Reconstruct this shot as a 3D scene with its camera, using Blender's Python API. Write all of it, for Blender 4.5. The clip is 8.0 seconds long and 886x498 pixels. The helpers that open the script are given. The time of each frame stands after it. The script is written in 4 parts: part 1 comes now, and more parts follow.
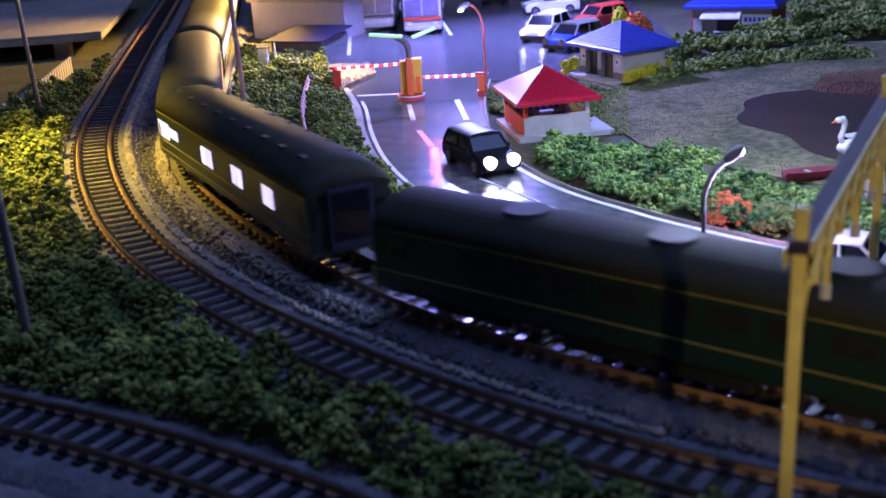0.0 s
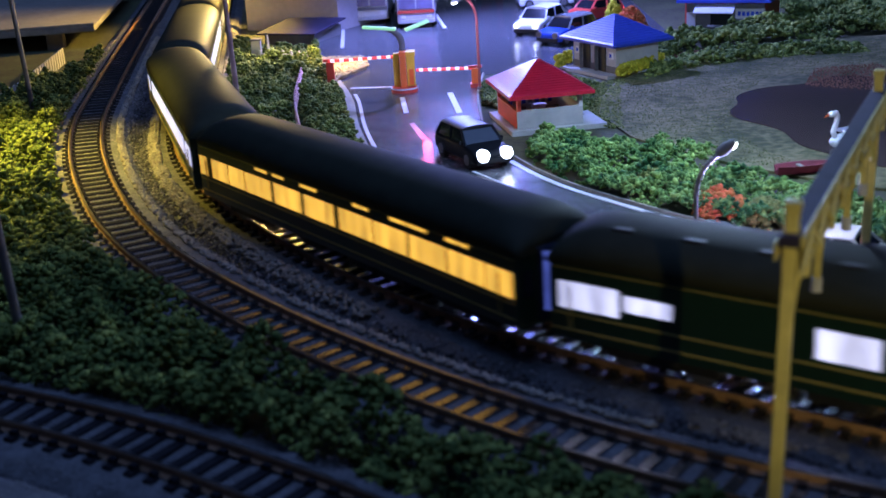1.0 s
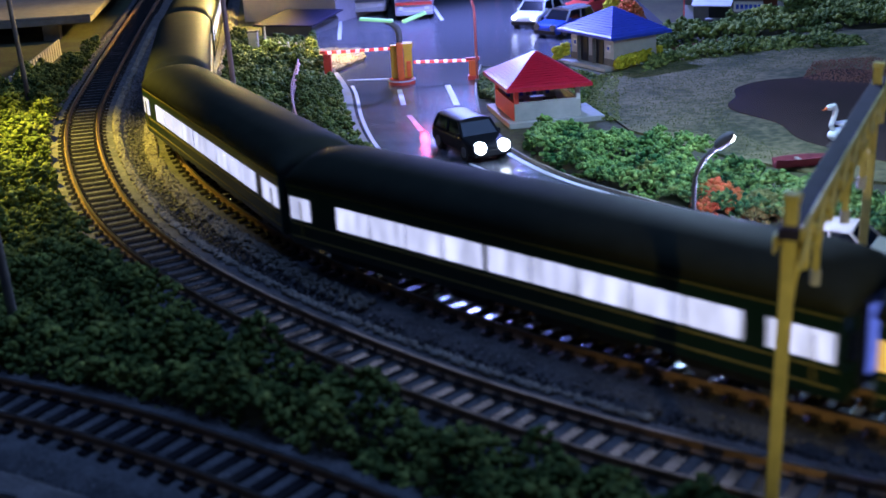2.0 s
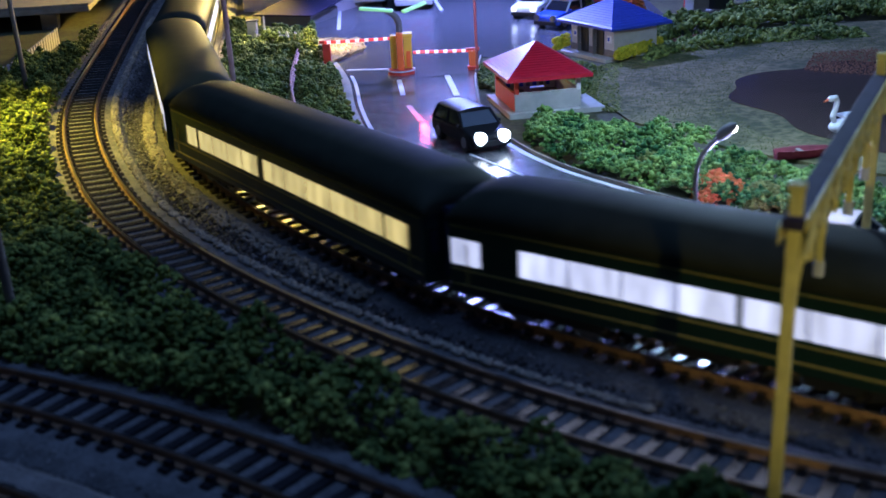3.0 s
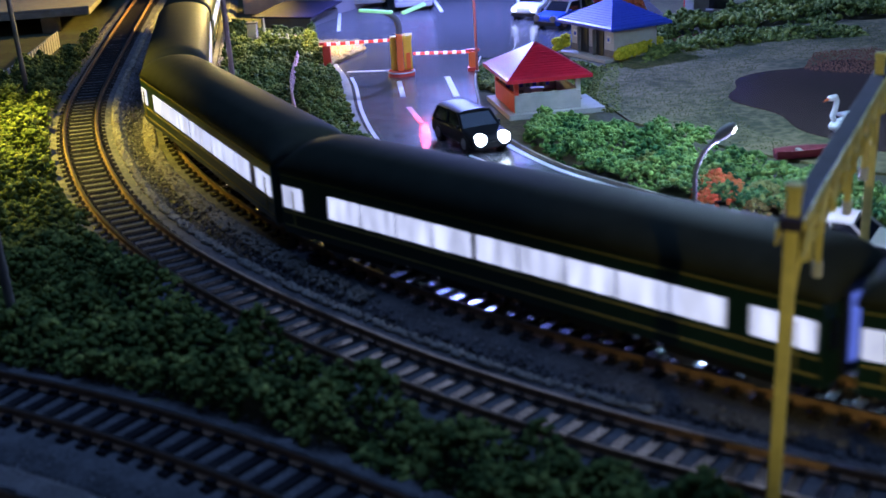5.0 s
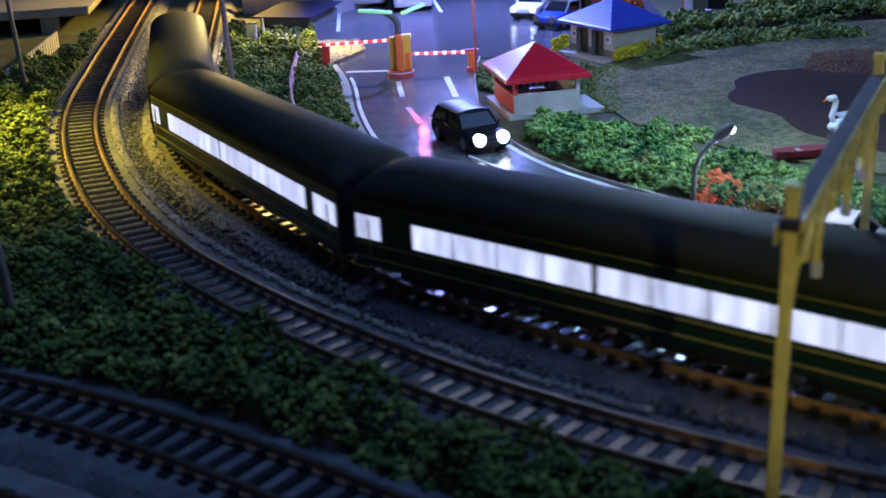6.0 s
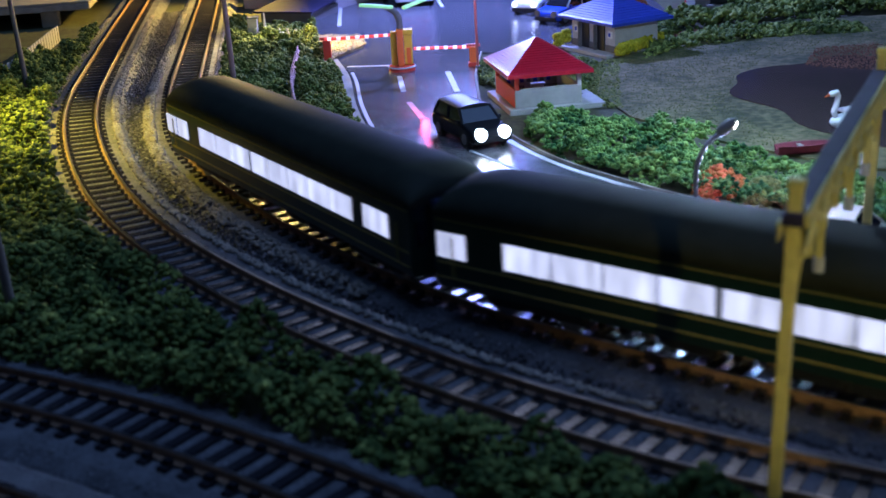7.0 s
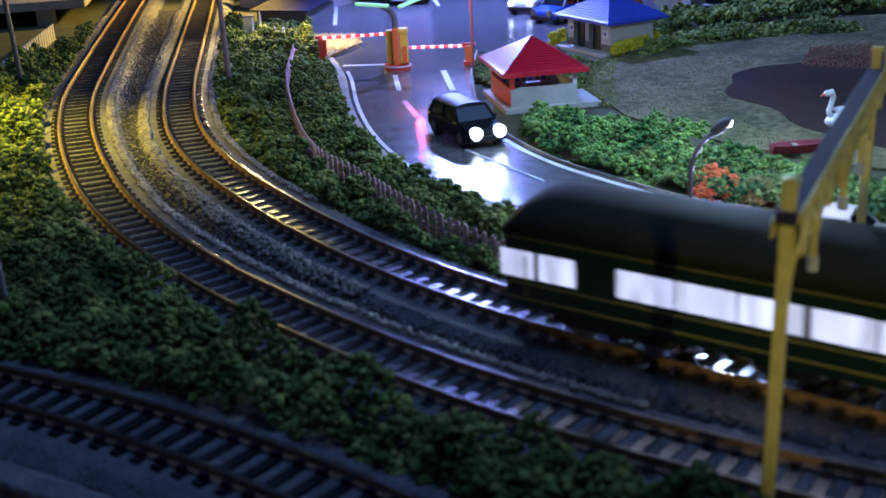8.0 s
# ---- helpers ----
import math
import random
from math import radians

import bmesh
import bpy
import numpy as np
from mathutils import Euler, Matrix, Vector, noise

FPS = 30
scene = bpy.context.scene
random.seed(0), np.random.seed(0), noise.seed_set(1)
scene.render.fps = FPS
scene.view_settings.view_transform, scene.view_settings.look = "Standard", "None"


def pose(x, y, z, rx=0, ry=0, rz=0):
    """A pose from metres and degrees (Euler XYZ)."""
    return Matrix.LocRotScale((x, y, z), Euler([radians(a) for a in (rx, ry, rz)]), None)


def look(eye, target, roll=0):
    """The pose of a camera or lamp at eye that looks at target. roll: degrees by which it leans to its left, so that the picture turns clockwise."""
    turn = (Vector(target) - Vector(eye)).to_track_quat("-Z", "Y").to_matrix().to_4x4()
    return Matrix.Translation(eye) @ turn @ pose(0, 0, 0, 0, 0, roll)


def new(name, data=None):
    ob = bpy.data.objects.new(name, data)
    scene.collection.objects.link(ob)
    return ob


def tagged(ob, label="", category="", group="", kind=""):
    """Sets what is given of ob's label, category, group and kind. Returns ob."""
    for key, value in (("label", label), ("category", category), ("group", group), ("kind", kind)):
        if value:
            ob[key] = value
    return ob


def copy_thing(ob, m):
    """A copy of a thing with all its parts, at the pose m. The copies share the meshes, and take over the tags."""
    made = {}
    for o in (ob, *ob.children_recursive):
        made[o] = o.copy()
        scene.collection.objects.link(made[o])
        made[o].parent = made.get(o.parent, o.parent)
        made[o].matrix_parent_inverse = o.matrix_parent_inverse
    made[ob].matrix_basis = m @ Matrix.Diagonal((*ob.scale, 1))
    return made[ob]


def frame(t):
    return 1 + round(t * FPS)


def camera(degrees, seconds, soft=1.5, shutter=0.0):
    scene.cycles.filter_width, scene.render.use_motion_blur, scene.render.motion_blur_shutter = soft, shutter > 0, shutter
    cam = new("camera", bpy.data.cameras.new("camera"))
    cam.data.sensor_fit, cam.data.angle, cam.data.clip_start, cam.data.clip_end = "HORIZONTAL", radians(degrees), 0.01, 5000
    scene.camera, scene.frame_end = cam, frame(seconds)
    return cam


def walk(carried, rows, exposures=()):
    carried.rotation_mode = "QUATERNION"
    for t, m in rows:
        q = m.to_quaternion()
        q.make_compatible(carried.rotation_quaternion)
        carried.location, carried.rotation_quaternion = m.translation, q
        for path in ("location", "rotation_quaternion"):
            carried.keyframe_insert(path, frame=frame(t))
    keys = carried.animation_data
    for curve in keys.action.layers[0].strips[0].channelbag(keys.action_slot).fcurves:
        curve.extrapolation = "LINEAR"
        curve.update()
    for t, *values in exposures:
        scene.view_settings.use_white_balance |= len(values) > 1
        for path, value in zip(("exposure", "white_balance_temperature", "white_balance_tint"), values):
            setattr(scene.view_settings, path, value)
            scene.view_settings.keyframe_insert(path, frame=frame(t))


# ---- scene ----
cam = camera(40.1, 8.0, soft=1.6, shutter=0.25)
cam.data.dof.use_dof, cam.data.dof.focus_distance, cam.data.dof.aperture_fstop = True, 0.68, 24.0
walk(cam, [
    (0.0, pose(-0.0008, -0.0039, 0.1404, 71.767, 3.568, 0.464)),
    (0.5, pose(-0.0007, -0.0033, 0.1402, 71.557, 3.395, 0.269)),
    (1.0, pose(-0.0004, -0.0038, 0.1400, 71.451, 3.304, 0.224)),
    (1.5, pose(-0.0004, -0.0032, 0.1396, 71.318, 3.234, 0.184)),
    (3.0, pose(-0.0014, -0.0010, 0.1383, 70.722, 2.874, 0.101)),
    (3.5, pose(-0.0021, -0.0002, 0.1375, 70.637, 2.847, 0.120)),
    (4.0, pose(-0.0019, -0.0006, 0.1379, 70.586, 2.968, 0.196)),
    (4.5, pose(-0.0005, -0.0010, 0.1386, 70.733, 3.197, 0.137)),
    (6.0, pose(-0.0004, -0.0010, 0.1388, 70.747, 3.180, 0.079)),
    (6.5, pose(-0.0003, -0.0005, 0.1384, 70.686, 3.156, 0.119)),
    (7.0, pose(-0.0005, -0.0001, 0.1382, 70.545, 3.120, 0.148)),
    (7.5, pose(0.0001, -0.0002, 0.1384, 70.532, 3.065, 0.068)),
    (8.0, pose(0.0, 0.0, 0.138, 70.5, 3.0, 0.0)),
], exposures=[(0.0, 0.68, 6300, 32), (0.5, 0.44, 6050, 20), (1.5, 0.30, 5950, 8), (3.0, 0.28, 5950, 2), (8.0, 0.28, 5950, 2)])

# ---- light: a dark room, street lamps, added fill lamps ----
GROUND = -0.008
world = bpy.data.worlds.new("world")
scene.world = world
world.use_nodes = True
world.node_tree.nodes["Background"].inputs[0].default_value = (0.20, 0.26, 0.5, 1)
world.node_tree.nodes["Background"].inputs[1].default_value = 0.02

WARM = (1.0, 0.62, 0.12)
COOL = (0.27, 0.31, 1.0)


def lamp(kind, name, m, watts, colour, size=0.004, cone=60, blend=0.5):
    data = bpy.data.lights.new(name, kind)
    data.energy, data.color, data.shadow_soft_size = watts, colour, size
    if kind == "SPOT":
        data.spot_size, data.spot_blend = radians(cone), blend
    ob = new(name, data)
    ob.matrix_world = m
    return ob


# warm lamps of the platform, the trackside bushes and the gate
lamp("SPOT", "warm_platform_lamp", look((-0.158, 1.10, 0.085), (-0.300, 0.98, 0.0)), 3.4, WARM, 0.006, 125, 0.8)
# warm fill added over the middle shrubs; no pole carries it
lamp("SPOT", "warm_shrub_fill", look((-0.150, 0.90, 0.056), (-0.130, 0.74, 0.0)), 1.2, (1.0, 0.70, 0.24), 0.005, 140, 0.9)
# stands for an unseen lamp left of the track, hung free
lamp("SPOT", "warm_track_lamp", look((-0.270, 0.610, 0.160), (-0.243, 0.575, 0.0)), 4.9, (1.0, 0.72, 0.07), 0.006, 90, 1.0)
lamp("POINT", "warm_gate_lamp", pose(-0.103, 0.868, 0.010), 0.014, WARM, 0.003)
lamp("POINT", "warm_gate_lamp", pose(-0.0865, 0.842, 0.010), 0.055, WARM, 0.002)
# cool lamps over the car park and the road
# unseen lamp added above the car park for its bluish light
lamp("SPOT", "unseen_yard_lamp", look((0.005, 0.98, 0.17), (0.065, 0.92, 0.0)), 7.4, COOL, 0.006, 136, 0.5)
lamp("POINT", "cool_road_lamp", pose(-0.002, 0.715, 0.048), 0.10, (0.36, 0.38, 1.0), 0.003)
# unseen fill added to brighten the garden hedge and lawn
lamp("POINT", "cool_garden_fill", pose(0.108, 0.505, 0.115), 0.80, (0.52, 0.70, 1.0), 0.006)
lamp("POINT", "kerb_lamp", pose(0.0935, 0.3935, 0.0250), 0.16, (0.50, 0.50, 1.0), 0.002)
lamp("POINT", "suv_tail_glow", pose(-0.020, 0.632, -0.002), 0.010, (1.0, 0.05, 0.10), 0.002)
lamp("POINT", "sedan_tail_glow", pose(0.103, 0.414, -0.001), 0.006, (1.0, 0.05, 0.25), 0.002)
# a warm flood lamp on the gantry side
lamp("SPOT", "warm_flood_lamp", look((0.105, -0.06, 0.080), (0.092, 0.30, 0.034)), 0.75, (1.0, 0.80, 0.32), 0.003, 25, 0.8)
# unseen dim bluish fill, added under the ceiling
room = bpy.data.lights.new("room_fill", "AREA")
room.energy, room.color, room.size = 20.0, (0.25, 0.42, 1.0), 2.0
new("room_fill", room).matrix_world = pose(0.3, 0.4, 2.38)


# ---- materials ----
def material(name, colour, rough=0.7, metal=0.0, vary=0.25, scale=300.0, bump=0.0, glow=None, power=0.0, island=0.0, second=None, spec=0.5, grain=0.18):
    m = bpy.data.materials.new(name)
    m.use_nodes = True
    nt = m.node_tree
    n, l = nt.nodes, nt.links
    b = n["Principled BSDF"]
    b.inputs["Roughness"].default_value, b.inputs["Metallic"].default_value = rough, metal
    b.inputs["Specular IOR Level"].default_value = spec
    co = n.new("ShaderNodeTexCoord")
    fine = n.new("ShaderNodeTexNoise")
    fine.inputs["Scale"].default_value, fine.inputs["Detail"].default_value = scale, 6
    l.new(co.outputs["Object"], fine.inputs["Vector"])
    wide = n.new("ShaderNodeTexNoise")
    wide.inputs["Scale"].default_value, wide.inputs["Detail"].default_value = scale / 9, 3
    l.new(co.outputs["Object"], wide.inputs["Vector"])
    add = n.new("ShaderNodeMath")
    add.operation = "MULTIPLY_ADD"
    add.inputs[1].default_value = 0.5
    l.new(fine.outputs[0], add.inputs[0])
    half = n.new("ShaderNodeMath")
    half.operation = "MULTIPLY"
    half.inputs[1].default_value = 0.5
    l.new(wide.outputs[0], half.inputs[0])
    l.new(half.outputs[0], add.inputs[2])
    ramp = n.new("ShaderNodeValToRGB")
    ramp.color_ramp.elements[0].position, ramp.color_ramp.elements[1].position = 0.5 - grain, 0.5 + grain
    dark = [c * (1 - vary) for c in colour]
    light = second if second else [min(1, c * (1 + vary)) for c in colour]
    ramp.color_ramp.elements[0].color, ramp.color_ramp.elements[1].color = (*dark, 1), (*light, 1)
    l.new(add.outputs[0], ramp.inputs[0])
    out = ramp.outputs[0]
    if island:
        geo = n.new("ShaderNodeNewGeometry")
        hsv = n.new("ShaderNodeHueSaturation")
        rng = n.new("ShaderNodeMapRange")
        rng.inputs[3].default_value, rng.inputs[4].default_value = 1 - island, 1 + island
        l.new(geo.outputs["Random Per Island"], rng.inputs[0])
        l.new(rng.outputs[0], hsv.inputs["Value"])
        hue = n.new("ShaderNodeMapRange")
        hue.inputs[3].default_value, hue.inputs[4].default_value = 0.5 + island * 0.05, 0.5 - island * 0.05
        l.new(geo.outputs["Random Per Island"], hue.inputs[0])
        l.new(hue.outputs[0], hsv.inputs["Hue"])
        l.new(out, hsv.inputs["Color"])
        out = hsv.outputs[0]
    l.new(out, b.inputs["Base Color"])
    if bump:
        bp = n.new("ShaderNodeBump")
        bp.inputs["Strength"].default_value, bp.inputs["Distance"].default_value = bump, 0.0006
        l.new(fine.outputs[0], bp.inputs["Height"])
        l.new(bp.outputs[0], b.inputs["Normal"])
    if glow:
        b.inputs["Emission Color"].default_value, b.inputs["Emission Strength"].default_value = (*glow, 1), power
    return m


def window_glow(name, colour, power):
    """A lit, curtained coach window: folds of cloth make it uneven."""
    m = material(name, (0.6, 0.6, 0.6), 0.3)
    n, l = m.node_tree.nodes, m.node_tree.links
    b = n["Principled BSDF"]
    co = n.new("ShaderNodeTexCoord")
    mp = n.new("ShaderNodeMapping")
    mp.inputs["Scale"].default_value = (230, 20, 60)
    no = n.new("ShaderNodeTexNoise")
    no.inputs["Scale"].default_value, no.inputs["Detail"].default_value = 1.0, 3
    mr = n.new("ShaderNodeMapRange")
    mr.inputs[1].default_value, mr.inputs[2].default_value = 0.3, 0.7
    mr.inputs[3].default_value, mr.inputs[4].default_value = power * 0.6, power * 1.25
    l.new(co.outputs["Object"], mp.inputs[0])
    l.new(mp.outputs[0], no.inputs["Vector"])
    l.new(no.outputs[0], mr.inputs[0])
    l.new(mr.outputs[0], b.inputs["Emission Strength"])
    b.inputs["Emission Color"].default_value = (*colour, 1)
    return m


M = {
    "earth": material("earth", (0.07, 0.055, 0.035), 0.95, vary=0.5, scale=260, bump=0.8, second=(0.10, 0.11, 0.04)),
    "ballast": material("ballast", (0.12, 0.115, 0.115), 0.8, vary=0.6, scale=900, bump=0.8),
    "stone": material("stone", (0.17, 0.16, 0.155), 0.9, vary=0.3, scale=600, island=0.55),
    "lip": material("lip", (0.30, 0.27, 0.22), 0.9, vary=0.45, scale=700, bump=0.8),
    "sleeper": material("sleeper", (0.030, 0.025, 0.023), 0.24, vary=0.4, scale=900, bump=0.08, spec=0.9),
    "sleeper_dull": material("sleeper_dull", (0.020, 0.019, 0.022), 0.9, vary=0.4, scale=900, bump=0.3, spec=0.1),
    "rail": material("rail", (0.34, 0.20, 0.115), 0.75, 0.0, vary=0.4, scale=700, bump=0.2),
    "railhead": material("railhead", (0.50, 0.46, 0.42), 0.28, 1.0, vary=0.3, scale=500),
    "asphalt": material("asphalt", (0.095, 0.097, 0.105), 0.19, vary=0.3, scale=900, bump=0.22, spec=0.5),
    "line": material("line", (0.58, 0.58, 0.60), 0.6, vary=0.12, scale=800),
    # lane paint with the red glow falling on it put into the colour
    "line_redlit": material("line_redlit", (0.65, 0.16, 0.16), 0.6, vary=0.15, scale=800),
    "kerb": material("kerb", (0.34, 0.31, 0.24), 0.85, vary=0.25, scale=500, bump=0.4),
    "leaf": material("leaf", (0.070, 0.125, 0.028), 0.9, vary=0.45, scale=330, bump=0.9, island=0.45, second=(0.22, 0.27, 0.065), spec=0.2, grain=0.13),
    "leaf_bright": material("leaf_bright", (0.045, 0.17, 0.055), 0.9, vary=0.45, scale=300, bump=0.9, island=0.35, second=(0.24, 0.38, 0.09), spec=0.2, grain=0.09),
    "leaf_yellow": material("leaf_yellow", (0.45, 0.42, 0.03), 0.9, vary=0.3, scale=500, bump=0.9, island=0.3, spec=0.2),
    "leaf_orange": material("leaf_orange", (0.55, 0.16, 0.05), 0.9, vary=0.35, scale=500, bump=0.9, island=0.3, spec=0.2),
    "leaf_olive": material("leaf_olive", (0.16, 0.18, 0.05), 0.9, vary=0.35, scale=500, bump=0.9, island=0.3, spec=0.2),
    "lawn": material("lawn", (0.105, 0.13, 0.03), 0.95, vary=0.5, scale=220, bump=1.0, second=(0.215, 0.185, 0.075), grain=0.10),
    "bus_glass": material("bus_glass", (0.16, 0.14, 0.24), 0.2, vary=0.4, scale=120),
    "sand": material("sand", (0.46, 0.36, 0.20), 0.95, vary=0.3, scale=400, bump=0.8),
    "gravel": material("gravel", (0.085, 0.08, 0.085), 0.9, vary=0.4, scale=300, island=0.5),
    "straw": material("straw", (0.16, 0.155, 0.055), 0.95, vary=0.35, scale=60, island=0.2, second=(0.11, 0.15, 0.035), spec=0.2),
    "soil": material("soil", (0.20, 0.09, 0.05), 0.95, vary=0.4, scale=300, bump=0.8),
    "water": material("water", (0.075, 0.066, 0.048), 0.25, vary=0.5, scale=120, bump=0.10, second=(0.10, 0.065, 0.055)),
    "coach_green": material("coach_green", (0.010, 0.032, 0.020), 0.32, vary=0.15, scale=200),
    "coach_roof": material("coach_roof", (0.034, 0.036, 0.024), 0.65, vary=0.25, scale=150, bump=0.05, spec=0.08),
    "coach_stripe": material("coach_stripe", (0.34, 0.28, 0.08), 0.5, vary=0.15, scale=400),
    "underframe": material("underframe", (0.012, 0.012, 0.012), 0.6, vary=0.3, scale=500),
    "steel": material("steel", (0.22, 0.22, 0.23), 0.5, 0.9, vary=0.2, scale=400),
    "gangway": material("gangway", (0.015, 0.02, 0.05), 0.8, vary=0.2, scale=500),
    "glass": material("glass", (0.012, 0.014, 0.018), 0.08, vary=0.1, scale=200),
    "win_white": window_glow("win_white", (0.71, 0.70, 1.0), 0.86),
    "win_yellow": window_glow("win_yellow", (1.0, 0.52, 0.05), 0.85),
    "win_cream": window_glow("win_cream", (1.0, 0.74, 0.28), 0.62),
    "win_end": window_glow("win_end", (0.18, 0.24, 1.0), 0.42),
    "roof_red": material("roof_red", (0.46, 0.012, 0.035), 0.33, vary=0.15, scale=300),
    "roof_blue": material("roof_blue", (0.03, 0.06, 0.42), 0.5, vary=0.15, scale=300),
    "wall_white": material("wall_white", (0.62, 0.62, 0.62), 0.7, vary=0.1, scale=300),
    "wall_grey": material("wall_grey", (0.42, 0.42, 0.40), 0.8, vary=0.15, scale=250),
    "wall_dark": material("wall_dark", (0.12, 0.12, 0.12), 0.7, vary=0.2, scale=300),
    "wall_lilac": material("wall_lilac", (0.46, 0.42, 0.46), 0.75, vary=0.12, scale=200),
    "red": material("red", (0.55, 0.05, 0.03), 0.5, vary=0.12, scale=400),
    "orange": material("orange", (0.80, 0.16, 0.03), 0.45, vary=0.1, scale=400),
    "gold": material("gold", (0.75, 0.48, 0.04), 0.5, vary=0.12, scale=400),
    "mast_yellow": material("mast_yellow", (0.76, 0.66, 0.22), 0.5, vary=0.2, scale=300, bump=0.1),
    "beam_violet": material("beam_violet", (0.035, 0.030, 0.065), 0.75, vary=0.3, scale=250, spec=0.2),
    "boat_red": material("boat_red", (0.20, 0.025, 0.035), 0.6, vary=0.3, scale=300),
    # metal pole with the red light from the barrier put into its colour
    "pole_redlit": material("pole_redlit", (0.42, 0.09, 0.07), 0.4, vary=0.3, scale=200),
    "pole_pink": material("pole_pink", (0.30, 0.20, 0.20), 0.5, vary=0.2, scale=300),
    "pole": material("pole", (0.20, 0.18, 0.19), 0.6, 0.5, vary=0.2, scale=300),
    "fence_pink": material("fence_pink", (0.74, 0.46, 0.44), 0.7, vary=0.25, scale=500),
    "fence_white": material("fence_white", (0.70, 0.68, 0.66), 0.7, vary=0.12, scale=500),
    "concrete": material("concrete", (0.30, 0.27, 0.23), 0.9, vary=0.3, scale=160, bump=0.4),
    "tyre": material("tyre", (0.015, 0.015, 0.015), 0.8, vary=0.2, scale=600),
    "car_black": material("car_black", (0.008, 0.009, 0.012), 0.45, 0.0, spec=0.1, vary=0.1, scale=200),
    "car_white": material("car_white", (0.70, 0.70, 0.70), 0.2, vary=0.06, scale=200),
    "car_cream": material("car_cream", (0.66, 0.62, 0.48), 0.2, vary=0.06, scale=200),
    "car_silver": material("car_silver", (0.45, 0.46, 0.48), 0.25, 0.6, vary=0.08, scale=200),
    "car_blue": material("car_blue", (0.03, 0.07, 0.45), 0.22, vary=0.08, scale=200),
    "bus_white": material("bus_white", (0.55, 0.55, 0.50), 0.35, vary=0.1, scale=200),
    "swan_white": material("swan_white", (0.78, 0.80, 0.80), 0.4, vary=0.08, scale=200),
    "room": material("room", (0.05, 0.05, 0.06), 0.9, vary=0.2, scale=3),
    "headlight": material("headlight", (0.9, 0.9, 1.0), 0.3, glow=(0.80, 0.84, 1.0), power=9.0),
    "lamp_glow": material("lamp_glow", (0.9, 0.9, 0.8), 0.3, glow=(1.0, 0.93, 0.75), power=12.0),
    "tail": material("tail", (0.6, 0.02, 0.02), 0.3, glow=(1.0, 0.05, 0.05), power=9.0),
    # green canopy; faint emission stands in for light falling on its top
    "canopy_lit_green": material("canopy_lit_green", (0.35, 0.70, 0.30), 0.4, glow=(0.45, 1.0, 0.35), power=0.35),
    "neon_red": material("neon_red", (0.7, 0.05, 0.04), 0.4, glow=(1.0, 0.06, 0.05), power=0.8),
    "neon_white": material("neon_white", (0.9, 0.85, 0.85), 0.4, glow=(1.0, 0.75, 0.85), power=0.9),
    "warm_glow": material("warm_glow", (0.9, 0.7, 0.3), 0.4, glow=(1.0, 0.62, 0.15), power=5.0),
}


# ---- builders ----
def part(name, bm, mat, parent=None, label=""):
    """Links a bmesh (or a mesh) as one mesh object, under its thing."""
    if isinstance(bm, bmesh.types.BMesh):
        me = bpy.data.meshes.new(name)
        bm.to_mesh(me)
        bm.free()
        me.materials.append(M[mat])
    else:
        me = bm
    ob = new(name, me)
    if parent is not None:
        ob.parent = parent
    if label:
        ob["label"] = label
    return ob


def thing(name, m, label, category, group="", kind=""):
    ob = new(name)
    ob.empty_display_size = 0.01
    ob.matrix_world = m
    return tagged(ob, label, category, group, kind)


def box(bm, x0, x1, y0, y1, z0, z1, bevel=0.0, m=None):
    made = bmesh.ops.create_cube(bm, size=1, matrix=Matrix.LocRotScale(((x0 + x1) / 2, (y0 + y1) / 2, (z0 + z1) / 2), None, (x1 - x0, y1 - y0, z1 - z0)))
    if bevel:
        edges = list({e for v in made["verts"] for e in v.link_edges})
        out = bmesh.ops.bevel(bm, geom=edges, offset=bevel, segments=2, affect="EDGES", profile=0.6)
        vs = list({v for f in out["faces"] for v in f.verts} | {v for v in made["verts"] if v.is_valid})
    else:
        vs = made["verts"]
    if m is not None:
        bmesh.ops.transform(bm, matrix=m, verts=vs)
    return bm


def cyl(bm, p, q, r, r2=None, n=12):
    p, q = Vector(p), Vector(q)
    m = Matrix.Translation((p + q) / 2) @ (q - p).to_track_quat("Z", "Y").to_matrix().to_4x4()
    bmesh.ops.create_cone(bm, cap_ends=True, segments=n, radius1=r, radius2=r if r2 is None else r2, depth=(q - p).length, matrix=m)
    return bm


def tube(bm, pts, r, n=10):
    for a, b in zip(pts, pts[1:]):
        cyl(bm, a, b, r, n=n)
    for a in pts[1:-1]:
        bmesh.ops.create_uvsphere(bm, u_segments=n, v_segments=6, radius=r, matrix=Matrix.Translation(a))
    return bm


def B():
    return bmesh.new()


def extrude_profile(bm, profile, x0, x1):
    """A closed profile of (y, z) drawn out along x."""
    a = [bm.verts.new((x0, y, z)) for y, z in profile]
    b = [bm.verts.new((x1, y, z)) for y, z in profile]
    k = len(profile)
    for i in range(k):
        bm.faces.new((a[i], a[(i + 1) % k], b[(i + 1) % k], b[i]))
    bm.faces.new(list(reversed(a)))
    bm.faces.new(b)
    bmesh.ops.recalc_face_normals(bm, faces=bm.faces)
    return bm


